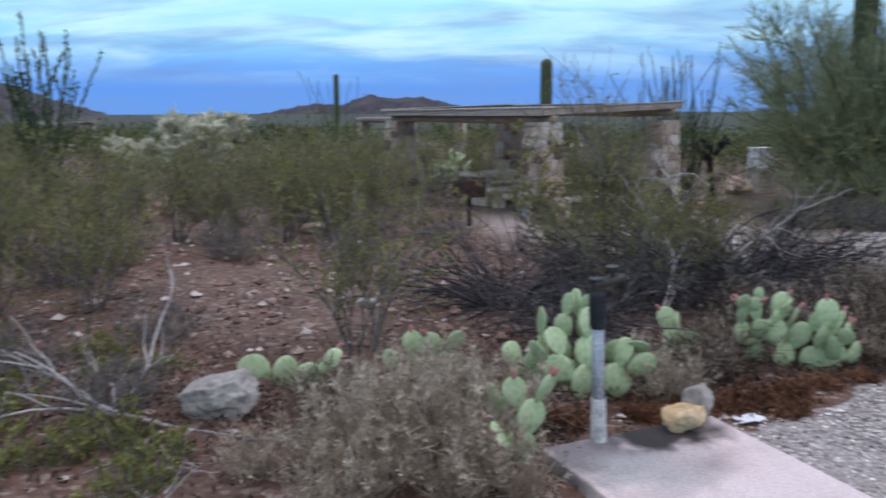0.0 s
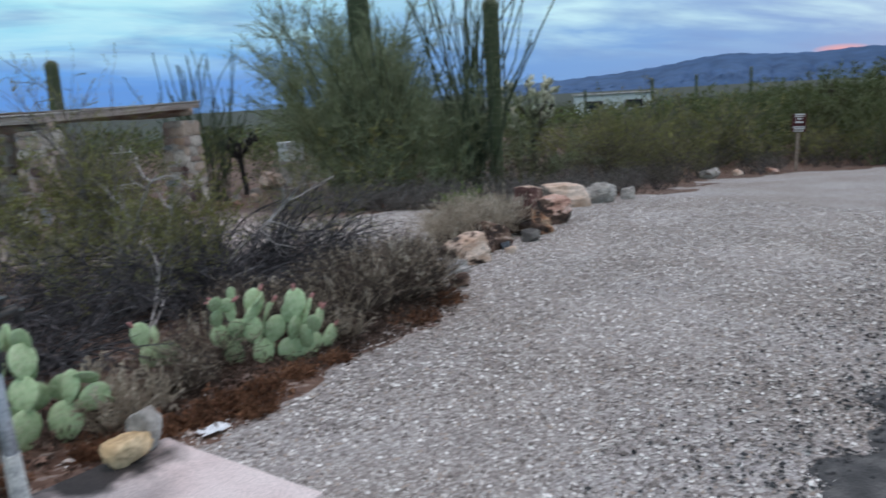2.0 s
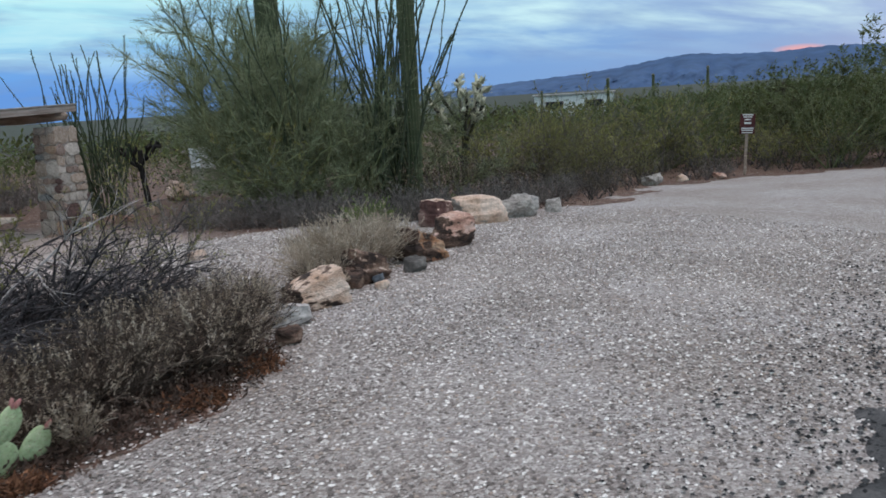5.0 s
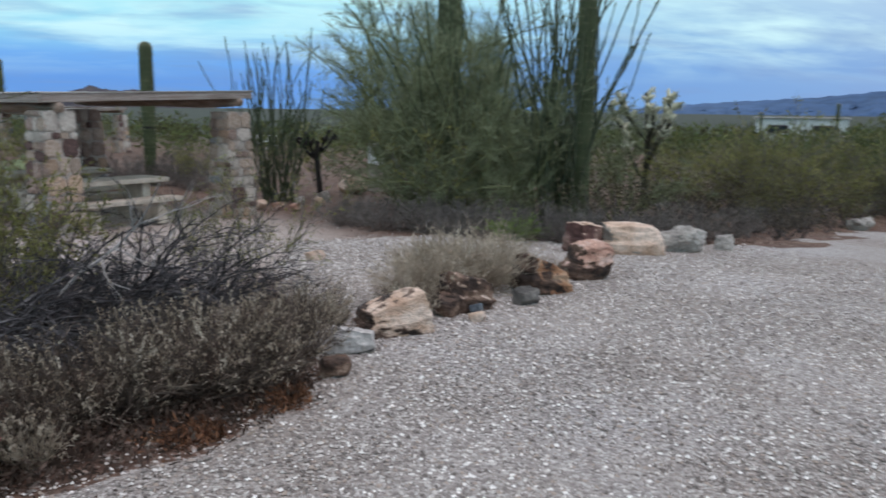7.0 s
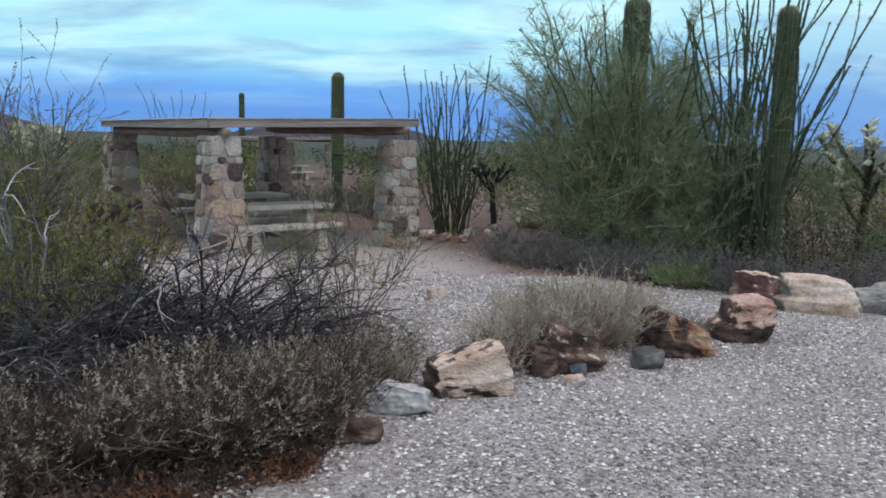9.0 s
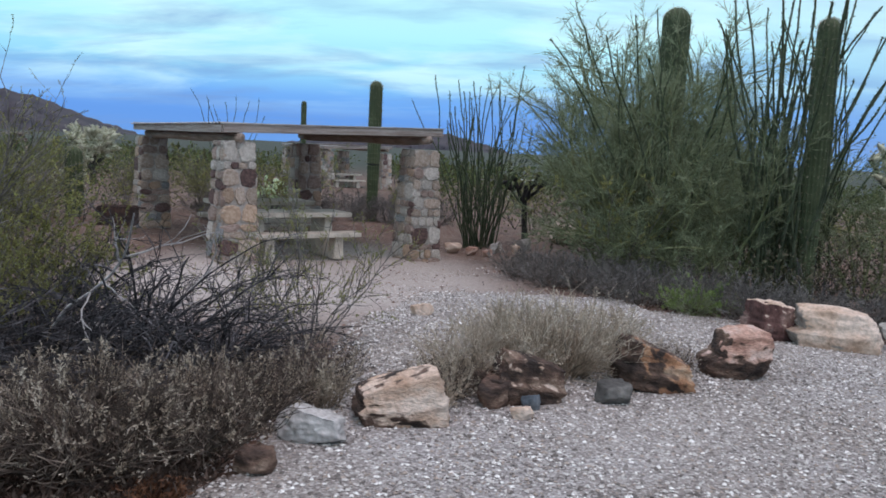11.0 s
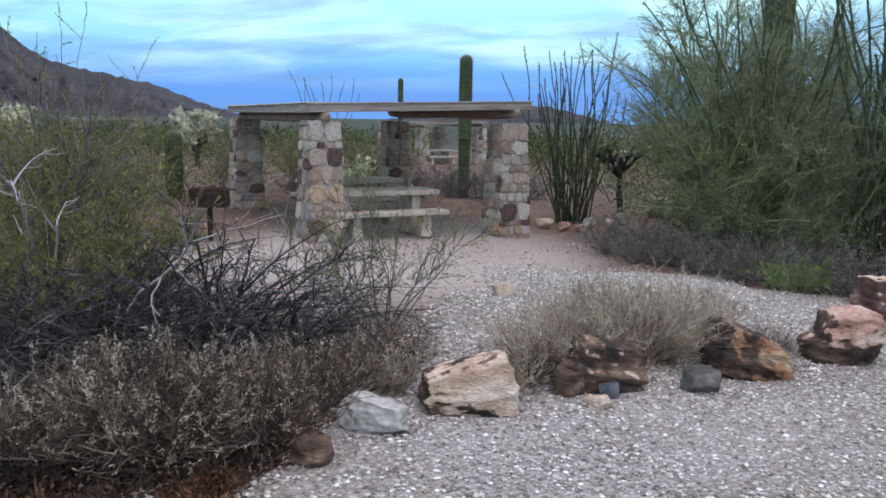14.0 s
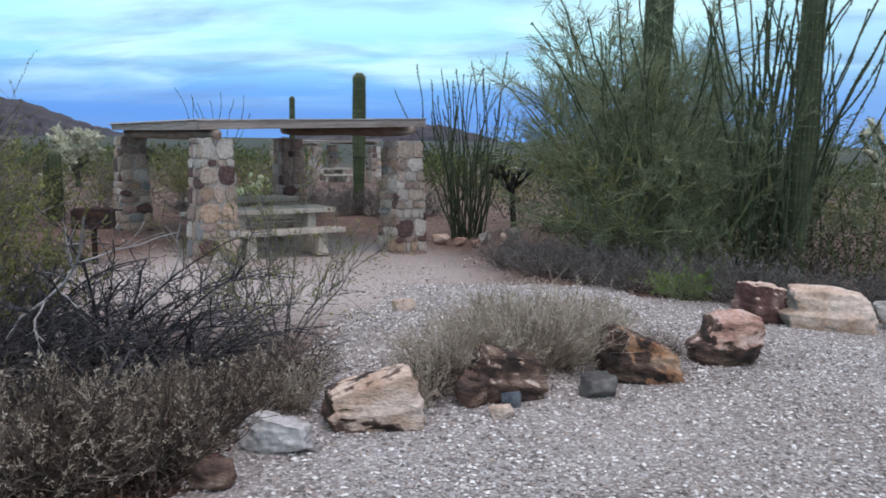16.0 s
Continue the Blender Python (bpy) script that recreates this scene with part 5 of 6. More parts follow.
def saguaro(x, y, h, r1, seed, label, lean=(0, 0), ribs=15, z=None):
    rows, per = 40, 4
    a = np.linspace(0, 2 * np.pi, ribs * per, endpoint=False)
    rib = np.abs(np.cos(a * ribs / 2)) ** 0.7
    V = []
    for k in range(rows):
        f = k / (rows - 1)
        if f < 0.8:
            zz = (h - r1) * f / 0.8
            w = 0.78 + 0.22 * math.sin(min(1, f / 0.55) * math.pi / 2) + 0.03 * math.sin(9 * f + seed)
        else:
            zz = h - r1 + r1 * math.sin((f - 0.8) / 0.2 * math.pi / 2)
            w = (1 + 0.03 * math.sin(9 * 0.8 + seed)) * max(0.02, math.cos((f - 0.8) / 0.2 * math.pi / 2))
        V.append(np.stack([np.cos(a) * r1 * w * (0.84 + 0.16 * rib), np.sin(a) * r1 * w * (0.84 + 0.16 * rib), np.full(len(a), zz)], -1))
    V = np.array(V)
    i = np.arange(V.shape[0] * V.shape[1]).reshape(V.shape[:2])
    j = np.roll(i, -1, 1)
    q = np.stack([i[:-1], j[:-1], j[1:], i[1:]], -1).reshape(-1, 4)
    root = thing("saguaro", label, "cactus", pose(x, y, (on_ground(x, y) - 0.03) if z is None else z, lean[0], lean[1], 13 * seed))
    link("trunk", mesh_np("trunk", V, q, smooth=True), CACTUS, root)
    r = np.random.default_rng(seed)
    crest = np.arange(ribs) * per
    at, nor = [], []
    for k in np.linspace(1, rows - 2, 38).astype(int):
        for c in crest:
            p = V[k, c]
            at += [p] * 3
            nor += [[p[0], p[1], 0.05 * r1]] * 3
    v, q = blades(r, np.array(at), unit(np.array(nor)), 0.045, 0.006, 0.5)
    link("spine_cover", mesh_np("spine_cover", v, q), SPINE, root, "short straw-coloured spines")
    return root


def cholla(seed, h, label, tips=True, arms=7, mat=None, spine_mat=None, spines=60, joint=0.032, forks=2, cate="cactus"):
    """A jointed cactus: a trunk, forking arms of short fat joints, furry with spines."""
    r = np.random.default_rng(seed)
    root = thing("cholla", label, cate, pose(0, 0, -50), "cholla cacti")
    P0 = curves(r, np.zeros((1, 3)), np.array([[0.05, 0.03, 1.0]]), np.array([h * 0.62]), 9, 0.05)
    v, q = tubes(P0, taper(1, 9, joint * 1.7, 0.75), 9)
    link("trunk", mesh_np("trunk", v, q, smooth=True), mat or CHOLLA, root, "dark woody trunk")
    a = np.linspace(0, 2 * np.pi, arms, endpoint=False) + r.uniform(-0.4, 0.4, arms)
    t = r.uniform(0.35, 1.0, arms)
    start = np.stack([np.interp(t * 8, range(9), P0[0, :, c]) for c in range(3)], -1)
    way = np.stack([np.cos(a), np.sin(a), r.uniform(0.3, 0.9, arms)], -1)
    A = curves(r, start, way, h * r.uniform(0.28, 0.5, arms), 7, 0.12, 0.2)
    for k in range(arms):
        bumps = joint * (0.8 + 0.18 * np.cos(np.linspace(0, 6 * np.pi, 19)))
        fine = np.stack([np.interp(np.linspace(0, 6, 19), range(7), A[k, :, c]) for c in range(3)], -1)[None]
        v, q = tubes(fine, bumps[None], 8)
        arm = link("arm", mesh_np("arm", v, q, smooth=True), mat or CHOLLA, root)
        s, w, _ = branch(r, A[k:k + 1, 2:], 4 * forks, 0.3, 1, 0.75)
        J = curves(r, s, w + np.array([0, 0, 0.35]), joint * r.uniform(3.5, 7, len(s)), 5, 0.15)
        fat = joint * np.array([0.5, 0.95, 1.0, 0.85, 0.25])[None] * np.ones((len(s), 1))
        v, q = tubes(J, fat, 7)
        tagged(link("jointed_tip", mesh_np("jointed_tip", v, q, smooth=True), spine_mat or mat or CHOLLA, arm), kind="stuff")
        if spine_mat is not None:
            at, d = along(r, J, spines * len(s), 0, 1)
            out = unit(r.standard_normal(at.shape))
            v, q = blades(r, at + out * joint * 0.75, out, joint * 1.3, joint * 0.36, 0.3)
            tagged(link("spine_cover", mesh_np("spine_cover", v, q), spine_mat, arm, "dense pale spines"), kind="stuff")
    return root


def put(root, x, y, turn=0.0, scale=1.0, lift=-0.02, copy=True):
    """Sets a plant, or a copy of it, on the ground."""
    m = pose(x, y, on_ground(x, y, lift), 0, 0, turn)
    if copy:
        ob = copy_thing(root, m)
    else:
        ob = root
        root.matrix_basis = m
    ob.scale = (scale, scale, scale)
    return ob


class Kind:
    """One plant model: set first itself, then as copies."""

    def __init__(self, root):
        self.root, self.used = root, False

    def at(self, x, y, turn=0.0, scale=1.0, lift=-0.02):
        ob = put(self.root, x, y, turn, scale, lift, self.used)
        self.used = True
        return ob


# ---- plants ----
creo = [Kind(creosote(100 + k, 1.45, 17, 620, 19000, 0.02)) for k in range(3)]
sparse = Kind(creosote(110, 1.25, 15, 420, 6500, 0.017, label="sparse wispy creosote bush with few green leaves", spread=0.6))
mid = [Kind(creosote(120 + k, 1.5, 9, 170, 3600, 0.034)) for k in range(3)]
dry = [Kind(dry_bush(130 + k, 0.5, 0.52, 120, 900, 4300, head=0.0165)) for k in range(3)]
thicket = [Kind(dry_bush(140 + k, 0.55, 0.5, 70, 420, 3400, SAGE_LEAF, BARK, "grey leafless bursage bush")) for k in range(2)]
dark = [Kind(dead_tangle(150 + k, 0.95, 0.82, 64)) for k in range(2)]
grass = Kind(dry_bush(160, 0.28, 0.34, 60, 220, 1100, GRASS, GRASS, "tuft of pale dry grass with seed heads", 0.7, 0.024))
green = Kind(dry_bush(165, 0.55, 0.52, 60, 600, 5200, FRESH, VERDE, "bright fresh-green low shrub", 1.0, 0.03))
verde = Kind(palo_verde(170, 4.6, 17, twig=13000, leaf=0.027, rad=0.6))
far_verde = Kind(palo_verde(172, 2.8, 8, "hazy green palo verde in far brush", 1.6, 1500, 0.09, FAR_LEAF))
# Low palo verde bush; its leaf colour is darkened to stand for shade.
small_verde = Kind(palo_verde(171, 2.6, 8, "low spreading palo verde bush, hazy dull green darkened for shade", 1.5, 4200, 0.032, VERDE_SHADED))

# beside the tap and along the drive's edge
for x, y, t, s in ((-2.75, 6.5, 70, 0.72), (-3.7, 5.3, 140, 0.7), (-0.75, 11.3, 90, 0.85), (-1.0, 13.0, 150, 0.95), (-1.4, 12.3, 10, 1.0), (-1.8, 13.8, 260, 1.05), (-1.4, 10.6, 120, 0.65), (-3.4, 8.6, 10, 0.6), (-4.3, 7.2, 80, 0.7), (-2.6, 9.9, 160, 0.6), (-5.4, 9.8, 20, 0.9), (-6.8, 8.6, 70, 1.0), (-4.9, 12.2, 110, 0.9), (-6.9, 12.6, 30, 1.0), (-2.6, 17.6, 0, 0.85), (-3.3, 19.2, 80, 1.0), (-2.0, 21.0, 140, 0.95), (-0.3, 22.7, 200, 0.9), (1.3, 24.8, 250, 1.1), (-1.2, 24.0, 300, 1.1), (4.2, 23.4, 30, 0.7), (-1.9, 10.4, 60, 0.75), (-4.4, 8.6, 30, 0.75), (-3.2, 10.2, 120, 0.75), (-5.6, 6.4, 250, 1.15), (-3.5, 6.4, 10, 0.75), (-3.9, 9.4, 300, 0.75), (-2.0, 11.6, 45, 0.8), (-3.0, 12.6, 180, 0.95), (-2.3, 14.8, 220, 0.95), (-4.2, 14.6, 260, 1.0)):
    creo[int(abs(x * 7 + y * 3)) % 3].at(x, y, t, s)
upright = Kind(creosote(113, 1.25, 13, 460, 11000, 0.018, label="upright dark creosote bush on bare soil", spread=0.32))
upright.at(-0.45, 5.5, 0, 0.95)
wispy = Kind(creosote(111, 1.95, 6, 520, 20000, 0.013, label="tall wispy creosote with hazy small leaves", spread=0.2))
wispy.at(1.95, 8.7, 40, 1.0)
leafy = Kind(creosote(112, 1.25, 16, 420, 8000, 0.026, label="low leafy yellow-green creosote bush", spread=0.7))
leafy.at(2.35, 8.65, 0, 0.75)
leafy.at(1.5, 8.2, 100, 0.7)
pale = Kind(dry_bush(136, 0.52, 0.54, 160, 900, 2600, GRASS, GRASS, "pale tan dry bush behind the boulders", head=0.024))
for x, y, t, s in ((5.8, 8.4, 10, 0.9), (6.45, 8.75, 130, 1.15), (6.85, 9.15, 220, 0.95), (6.15, 8.95, 300, 0.95)):
    pale.at(x, y, t, s)
sparse.at(4.45, 9.1, 0, 0.88)
sparse.at(4.05, 9.4, 120, 0.6)
sparse.at(1.7, 7.0, 170, 0.7)
hazy = Kind(creosote(114, 1.35, 10, 380, 12000, 0.021, label="hazy yellow-green creosote bush in a thicket", spread=0.5))
for x, y, t, s in ((1.6, 9.2, 0, 0.85), (2.15, 8.6, 200, 0.95), (2.75, 8.45, 40, 0.7), (2.0, 8.0, 120, 0.75), (2.55, 7.6, 260, 0.6), (1.3, 7.9, 150, 0.5)):
    hazy.at(x, y, t, s)
for x, y, t, s in ((3.35, 8.3, 10, 1.15), (2.6, 8.0, 80, 1.0), (1.7, 7.5, 160, 0.85), (0.7, 6.9, 250, 0.95), (3.9, 8.3, 300, 0.8), (1.1, 6.1, 30, 0.75), (2.4, 7.0, 200, 0.9), (3.0, 7.5, 50, 0.8)):
    dark[int(x * 3) % 2].at(x, y, t, s)
for x, y, t, s in ((4.35, 6.75, 0, 1.0), (3.9, 6.35, 50, 1.15), (3.35, 6.1, 110, 1.0), (2.9, 5.75, 200, 0.9), (3.6, 6.9, 250, 0.95), (4.5, 7.3, 300, 0.7), (4.72, 7.85, 40, 0.75), (5.6, 7.95, 80, 0.6), (7.35, 9.05, 30, 0.55), (2.15, 5.55, 15, 0.75), (1.75, 5.1, 90, 0.6), (2.6, 6.3, 150, 0.8), (-0.55, 4.4, 0, 0.6), (0.35, 4.55, 20, 0.6)):
    dry[int(x * 5 + y) % 3].at(x, y, t, s)
for x, y, t, s in ((0.05, 4.05, 0, 1.1), (0.3, 3.6, 60, 0.9), (-0.25, 3.3, 130, 0.9), (0.45, 4.15, 200, 1.0), (1.55, 4.75, 10, 0.8), (1.3, 4.95, 70, 0.9), (-0.8, 3.5, 190, 0.7), (-0.1, 3.75, 30, 1.3), (0.02, 3.45, 200, 1.3), (-0.3, 3.5, 260, 1.2), (0.22, 3.8, 310, 1.25), (-0.35, 3.95, 70, 1.1), (-0.5, 3.6, 110, 1.0), (0.1, 4.55, 60, 1.1), (-0.15, 4.4, 140, 1.0), (0.42, 3.35, 20, 0.8), (1.35, 4.6, 50, 0.8), (0.15, 3.3, 80, 0.9), (-0.4, 3.15, 140, 0.9), (0.2, 4.4, 100, 0.9), (4.2, 7.35, 0, 0.9), (4.85, 7.55, 90, 0.8), (5.55, 7.7, 0, 0.85), (3.1, 5.5, 40, 0.7), (6.05, 8.05, 0, 0.6)):
    grass.at(x, y, t, s)
for x, y, t, s in ((3.0, 23.6, 0, 1.4), (3.7, 23.8, 60, 1.5), (2.2, 22.4, 130, 1.2), (1.2, 21.8, 200, 1.4), (4.3, 22.4, 260, 1.3), (0.0, 21.2, 320, 1.4), (5.0, 24.2, 20, 1.5), (2.6, 25.6, 90, 1.6), (4.0, 26.5, 150, 1.7), (1.6, 24.5, 30, 1.6), (7.0, 14.5, 0, 1.2), (7.6, 13.8, 50, 1.25), (8.0, 13.1, 100, 1.2), (9.15, 12.45, 160, 1.0), (9.2, 12.0, 220, 1.2), (9.7, 11.75, 280, 1.1), (6.6, 15.6, 340, 1.1), (10.2, 11.75, 30, 1.1), (-1.75, 4.3, 0, 0.7), (-2.5, 4.9, 70, 0.8), (-1.9, 5.6, 20, 0.7), (-3.4, 7.4, 130, 0.9), (-2.2, 9.0, 200, 0.9), (-0.9, 8.9, 0, 0.8), (0.2, 10.5, 40, 0.9), (-1.5, 12.5, 80, 1.0), (6.9, 15.2, 0, 0.95), (7.4, 14.4, 60, 1.0), (8.0, 13.6, 120, 1.0), (8.7, 12.9, 190, 1.05), (9.4, 12.3, 250, 0.95), (9.9, 12.0, 20, 0.9), (10.6, 12.1, 80, 1.0), (11.6, 12.3, 140, 1.0), (12.6, 12.8, 200, 1.1), (13.6, 13.4, 10, 1.0), (14.8, 13.9, 70, 0.9), (9.0, 13.9, 300, 1.1), (7.9, 14.9, 30, 1.0), (12.0, 13.5, 0, 1.2), (18.2, 13.6, 0, 1.1)):
    thicket[int(x * 5 + y) % 2].at(x, y, t, s)
green.at(8.5, 12.4, 0, 0.82)
green.at(9.25, 12.95, 100, 0.5)
forb = Kind(dry_bush(166, 0.3, 0.2, 40, 160, 1100, CREOSOTE_LEAF, VERDE, "low olive-green weeds on the soil", 1.2, 0.03))
for x, y, t, s in ((-2.9, 4.5, 0, 1.2), (-2.3, 4.1, 60, 1.0), (-1.8, 3.7, 120, 0.9), (-2.6, 3.6, 200, 1.1), (-3.3, 4.0, 250, 1.2), (-2.0, 4.9, 300, 0.9), (-3.0, 5.3, 20, 1.1), (-0.1, 4.1, 0, 0.8), (0.1, 3.5, 80, 0.7), (-1.3, 3.4, 140, 0.9), (-1.7, 5.0, 30, 0.8), (-2.5, 4.4, 50, 1.2), (-2.1, 3.5, 110, 1.2), (-1.6, 3.9, 170, 1.0), (-3.1, 4.8, 230, 1.3), (-2.8, 4.0, 290, 1.2), (-1.3, 3.7, 350, 0.9), (-2.2, 5.3, 100, 1.0), (0.25, 3.95, 10, 0.8), (-0.15, 4.2, 80, 0.9)):
    forb.at(x, y, t, s)

rusty = Kind(dry_bush(167, 0.15, 0.12, 70, 260, 1300, RUST_LITTER, RUST_LITTER, "low dried rust-brown tuft at the gravel edge", 1.2, 0.018))
for x, y, t, s in ((1.5, 4.42, 0, 1.0), (1.92, 4.6, 60, 1.2), (2.2, 4.72, 120, 1.1), (1.72, 4.5, 180, 0.8), (2.08, 4.42, 240, 0.9), (2.5, 4.92, 300, 0.9), (1.2, 4.36, 30, 0.9), (0.75, 4.22, 90, 0.9), (2.85, 5.08, 150, 0.7), (3.85, 5.7, 210, 0.9), (4.35, 6.12, 270, 0.9)):
    rusty.at(x, y, t, s)

# the clump of tall cacti, ocotillo and palo verde
verde.at(8.4, 17.1, 0, 0.76)
verde.at(9.3, 19.2, 130, 1.0)
verde.at(9.2, 17.5, 60, 0.8)
verde.at(11.4, 21.0, 235, 0.9)
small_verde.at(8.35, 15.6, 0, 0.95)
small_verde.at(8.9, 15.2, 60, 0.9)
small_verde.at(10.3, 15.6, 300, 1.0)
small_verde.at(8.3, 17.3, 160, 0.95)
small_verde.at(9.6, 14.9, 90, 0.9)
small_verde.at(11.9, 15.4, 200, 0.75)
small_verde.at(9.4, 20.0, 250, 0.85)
saguaro(9.44, 18.24, 4.85, 0.25, 1, "tall green saguaro column rising out of a palo verde", ribs=16)
saguaro(10.66, 14.5, 4.1, 0.16, 2, "slender dark saguaro column beside an ocotillo")
lone = saguaro(3.28, 24.1, 3.65, 0.17, 3, "lone saguaro column with a dark scar behind the shelter")
bm = bmesh.new()
bmesh.ops.create_uvsphere(bm, u_segments=18, v_segments=8, radius=0.168)
for v in bm.verts:
    v.co.z = v.co.z * 0.34 + 0.02 * noise.noise(v.co * 9)
part("scar", bm, CHAR, lone, "dark dried scar band", smooth=True, m=Matrix.Translation((0, 0, 1.5)))
saguaro(-9.3, 78.6, 6.6, 0.26, 4, "far saguaro column on the plain")
ocotillo(180, 5.0, 40, 0.17, leaf=0.045, dense=330, thick=0.024, foot=0.4).matrix_basis = pose(10.3, 14.75, on_ground(10.3, 14.75) - 0.02)
ocotillo(181, 3.9, 44, 0.27, leaf=0.045, dense=170, thick=0.018, foot=0.42).matrix_basis = pose(6.05, 20.2, on_ground(6.05, 20.2) - 0.02)
ocotillo(182, 4.4, 24, 0.24, leaf=0.045, dense=260, foot=0.5).matrix_basis = pose(8.9, 16.3, on_ground(8.9, 16.3) - 0.02, 0, 0, 40)
ocotillo(183, 4.9, 22, 0.22, leaf=0.045, dense=280, foot=0.4).matrix_basis = pose(11.6, 16.8, on_ground(11.6, 16.8) - 0.02, 0, 0, 80)
ocotillo(184, 4.2, 30, 0.36, leaf=0.09).matrix_basis = pose(-8.7, 18.4, on_ground(-8.7, 18.4) - 0.02)
ocotillo(185, 4.5, 12, 0.5, dense=40).matrix_basis = pose(-4.6, 38.0, on_ground(-4.6, 38.0) - 0.02)
cream = Kind(cholla(190, 1.9, "bushy cholla with cream-coloured spiny joints", arms=20, spine_mat=PALE_SPINE, spines=36, joint=0.062, forks=5))
cream.at(-5.2, 17.4, 0, 1.0)
cream.at(-6.3, 17.6, 80, 0.75)
cream.at(-8.2, 33.0, 40, 1.1)
cream.at(-1.2, 27.0, 120, 0.4)
cream.at(-3.7, 22.0, 200, 0.45)
saguaro(-2.8, 20.2, 1.55, 0.2, 5, "short stout young saguaro in the brush")
Kind(cholla(191, 3.0, "tree cholla with dark arms and cream-tipped joints", arms=9, mat=CHOLLA, spine_mat=PALE_SPINE, spines=30, joint=0.05, forks=2)).at(13.7, 17.3, 0, 1.0)
Kind(cholla(192, 2.3, "blackened dead cholla skeleton", arms=5, mat=CHAR, joint=0.045, forks=1)).at(7.07, 20.6, 0, 0.95)

# prickly pears
PAD_MESHES = []
for k in range(3):
    bm = bmesh.new()
    bmesh.ops.create_uvsphere(bm, u_segments=18, v_segments=12, radius=0.5)
    for v in bm.verts:
        z = v.co.z + 0.5
        w = 0.62 + 0.72 * z - 0.36 * z * z
        v.co = Vector((v.co.x * w * (0.92 + 0.07 * k), v.co.y * 0.14 + 0.02 * math.sin(6 * z + k), z))
    me = bpy.data.meshes.new("pad")
    bm.to_mesh(me)
    bm.free()
    for p in me.polygons:
        p.use_smooth = True
    me.materials.append(PAD)
    PAD_MESHES.append(me)
fb = bmesh.new()
bmesh.ops.create_uvsphere(fb, u_segments=8, v_segments=6, radius=0.5)
for v in fb.verts:
    v.co = Vector((v.co.x * 0.6, v.co.y * 0.6, v.co.z + 0.45))
FRUIT_MESH = bpy.data.meshes.new("fruit")
fb.to_mesh(FRUIT_MESH)
fb.free()
FRUIT_MESH.materials.append(FRUIT)
sr = np.random.default_rng(9)
sa = np.stack(np.meshgrid(np.linspace(-0.32, 0.32, 6), np.linspace(0.2, 0.92, 7)), -1).reshape(-1, 2)
sa = sa[np.hypot(sa[:, 0] / 0.42, (sa[:, 1] - 0.55) / 0.42) < 1]
sv, sq = join(*[blades(sr, np.c_[sa[:, 0], np.full(len(sa), s * 0.075), sa[:, 1]].repeat(2, 0), np.tile([0, s, 0.1], (2 * len(sa), 1)), 0.1, 0.013, 0.6) for s in (-1, 1)])
SPINE_MESH = mesh_np("spines", sv, sq)
SPINE_MESH.materials.append(SPINE)


def prickly_pear(x, y, seed, stems, size, label, turn=0):
    """Pads that grow one from another. stems: (offset x, offset y, lean to the side, how many pads tall)."""
    r = random.Random(seed)
    root = thing("prickly_pear", label, "cactus", pose(x, y, on_ground(x, y) - 0.03, 0, 0, turn), "prickly pears")

    def pad(m, s):
        ob = link("pad", PAD_MESHES[r.randrange(3)], None, root, m=m @ Matrix.Diagonal((s * r.uniform(0.8, 0.98), s, s * 1.06, 1)))
        tagged(link("spine_cover", SPINE_MESH, None, ob), kind="stuff")

    def grow(m, s, left):
        pad(m, s)
        if left <= 1:
            for _ in range(r.choice((0, 0, 1, 2))):
                a = r.uniform(-35, 35)
                link("fruit", FRUIT_MESH, None, root, m=m @ Matrix.Translation((s * 0.42 * math.sin(radians(a)), 0, s * (0.52 + 0.42 * math.cos(radians(a))))) @ pose(0, 0, 0, r.uniform(-15, 15), a, 0) @ Matrix.Diagonal((0.042, 0.042, 0.06, 1)))
            return
        angles = r.choice(((r.uniform(-25, 25),), (r.uniform(-55, -20), r.uniform(15, 50)), (r.uniform(-15, 10), r.uniform(40, 65)), (r.uniform(-65, -40), r.uniform(-8, 20))))
        for a in angles:
            up = m @ Matrix.Translation((s * 0.43 * math.sin(radians(a)), 0, s * (0.52 + 0.41 * math.cos(radians(a)))))
            grow(up @ pose(0, 0, 0, r.uniform(-22, 18), a * r.uniform(0.5, 0.9), r.uniform(-55, 55)), s * r.uniform(0.78, 1.0), left - 1)

    for dx, dy, lean, tall in stems:
        grow(pose(dx, dy, 0, r.uniform(-12, 8), lean, r.uniform(-35, 35)), size * r.uniform(0.95, 1.15), tall)


prickly_pear(0.92, 4.66, 1, [(-0.2, 0.1, -8, 3), (0.0, 0.02, 0, 3), (0.17, 0.05, 14, 2), (-0.05, 0.2, -4, 4), (-0.38, 0.05, -6, 2)], 0.2, "pale green prickly pear growing behind the water tap")
prickly_pear(0.46, 3.72, 2, [(0, 0, -3, 3), (-0.08, 0.06, -14, 2)], 0.2, "small green prickly pear at the corner of the slab")
prickly_pear(0.0, 4.95, 3, [(-0.08, 0, -12, 2), (0.1, 0.05, 10, 2)], 0.18, "young prickly pear among dry grass")
prickly_pear(2.48, 5.3, 4, [(-0.24, 0.1, -8, 4), (-0.08, 0.02, 2, 3), (0.08, -0.03, 8, 3), (0.2, -0.04, 30, 2), (-0.02, 0.16, 0, 3)], 0.2, "prickly pear with pink fruit at the drive's edge")
prickly_pear(1.74, 5.7, 5, [(0, 0, 4, 2), (0.1, 0, 15, 1)], 0.17, "small grey-green prickly pear between dry bushes")
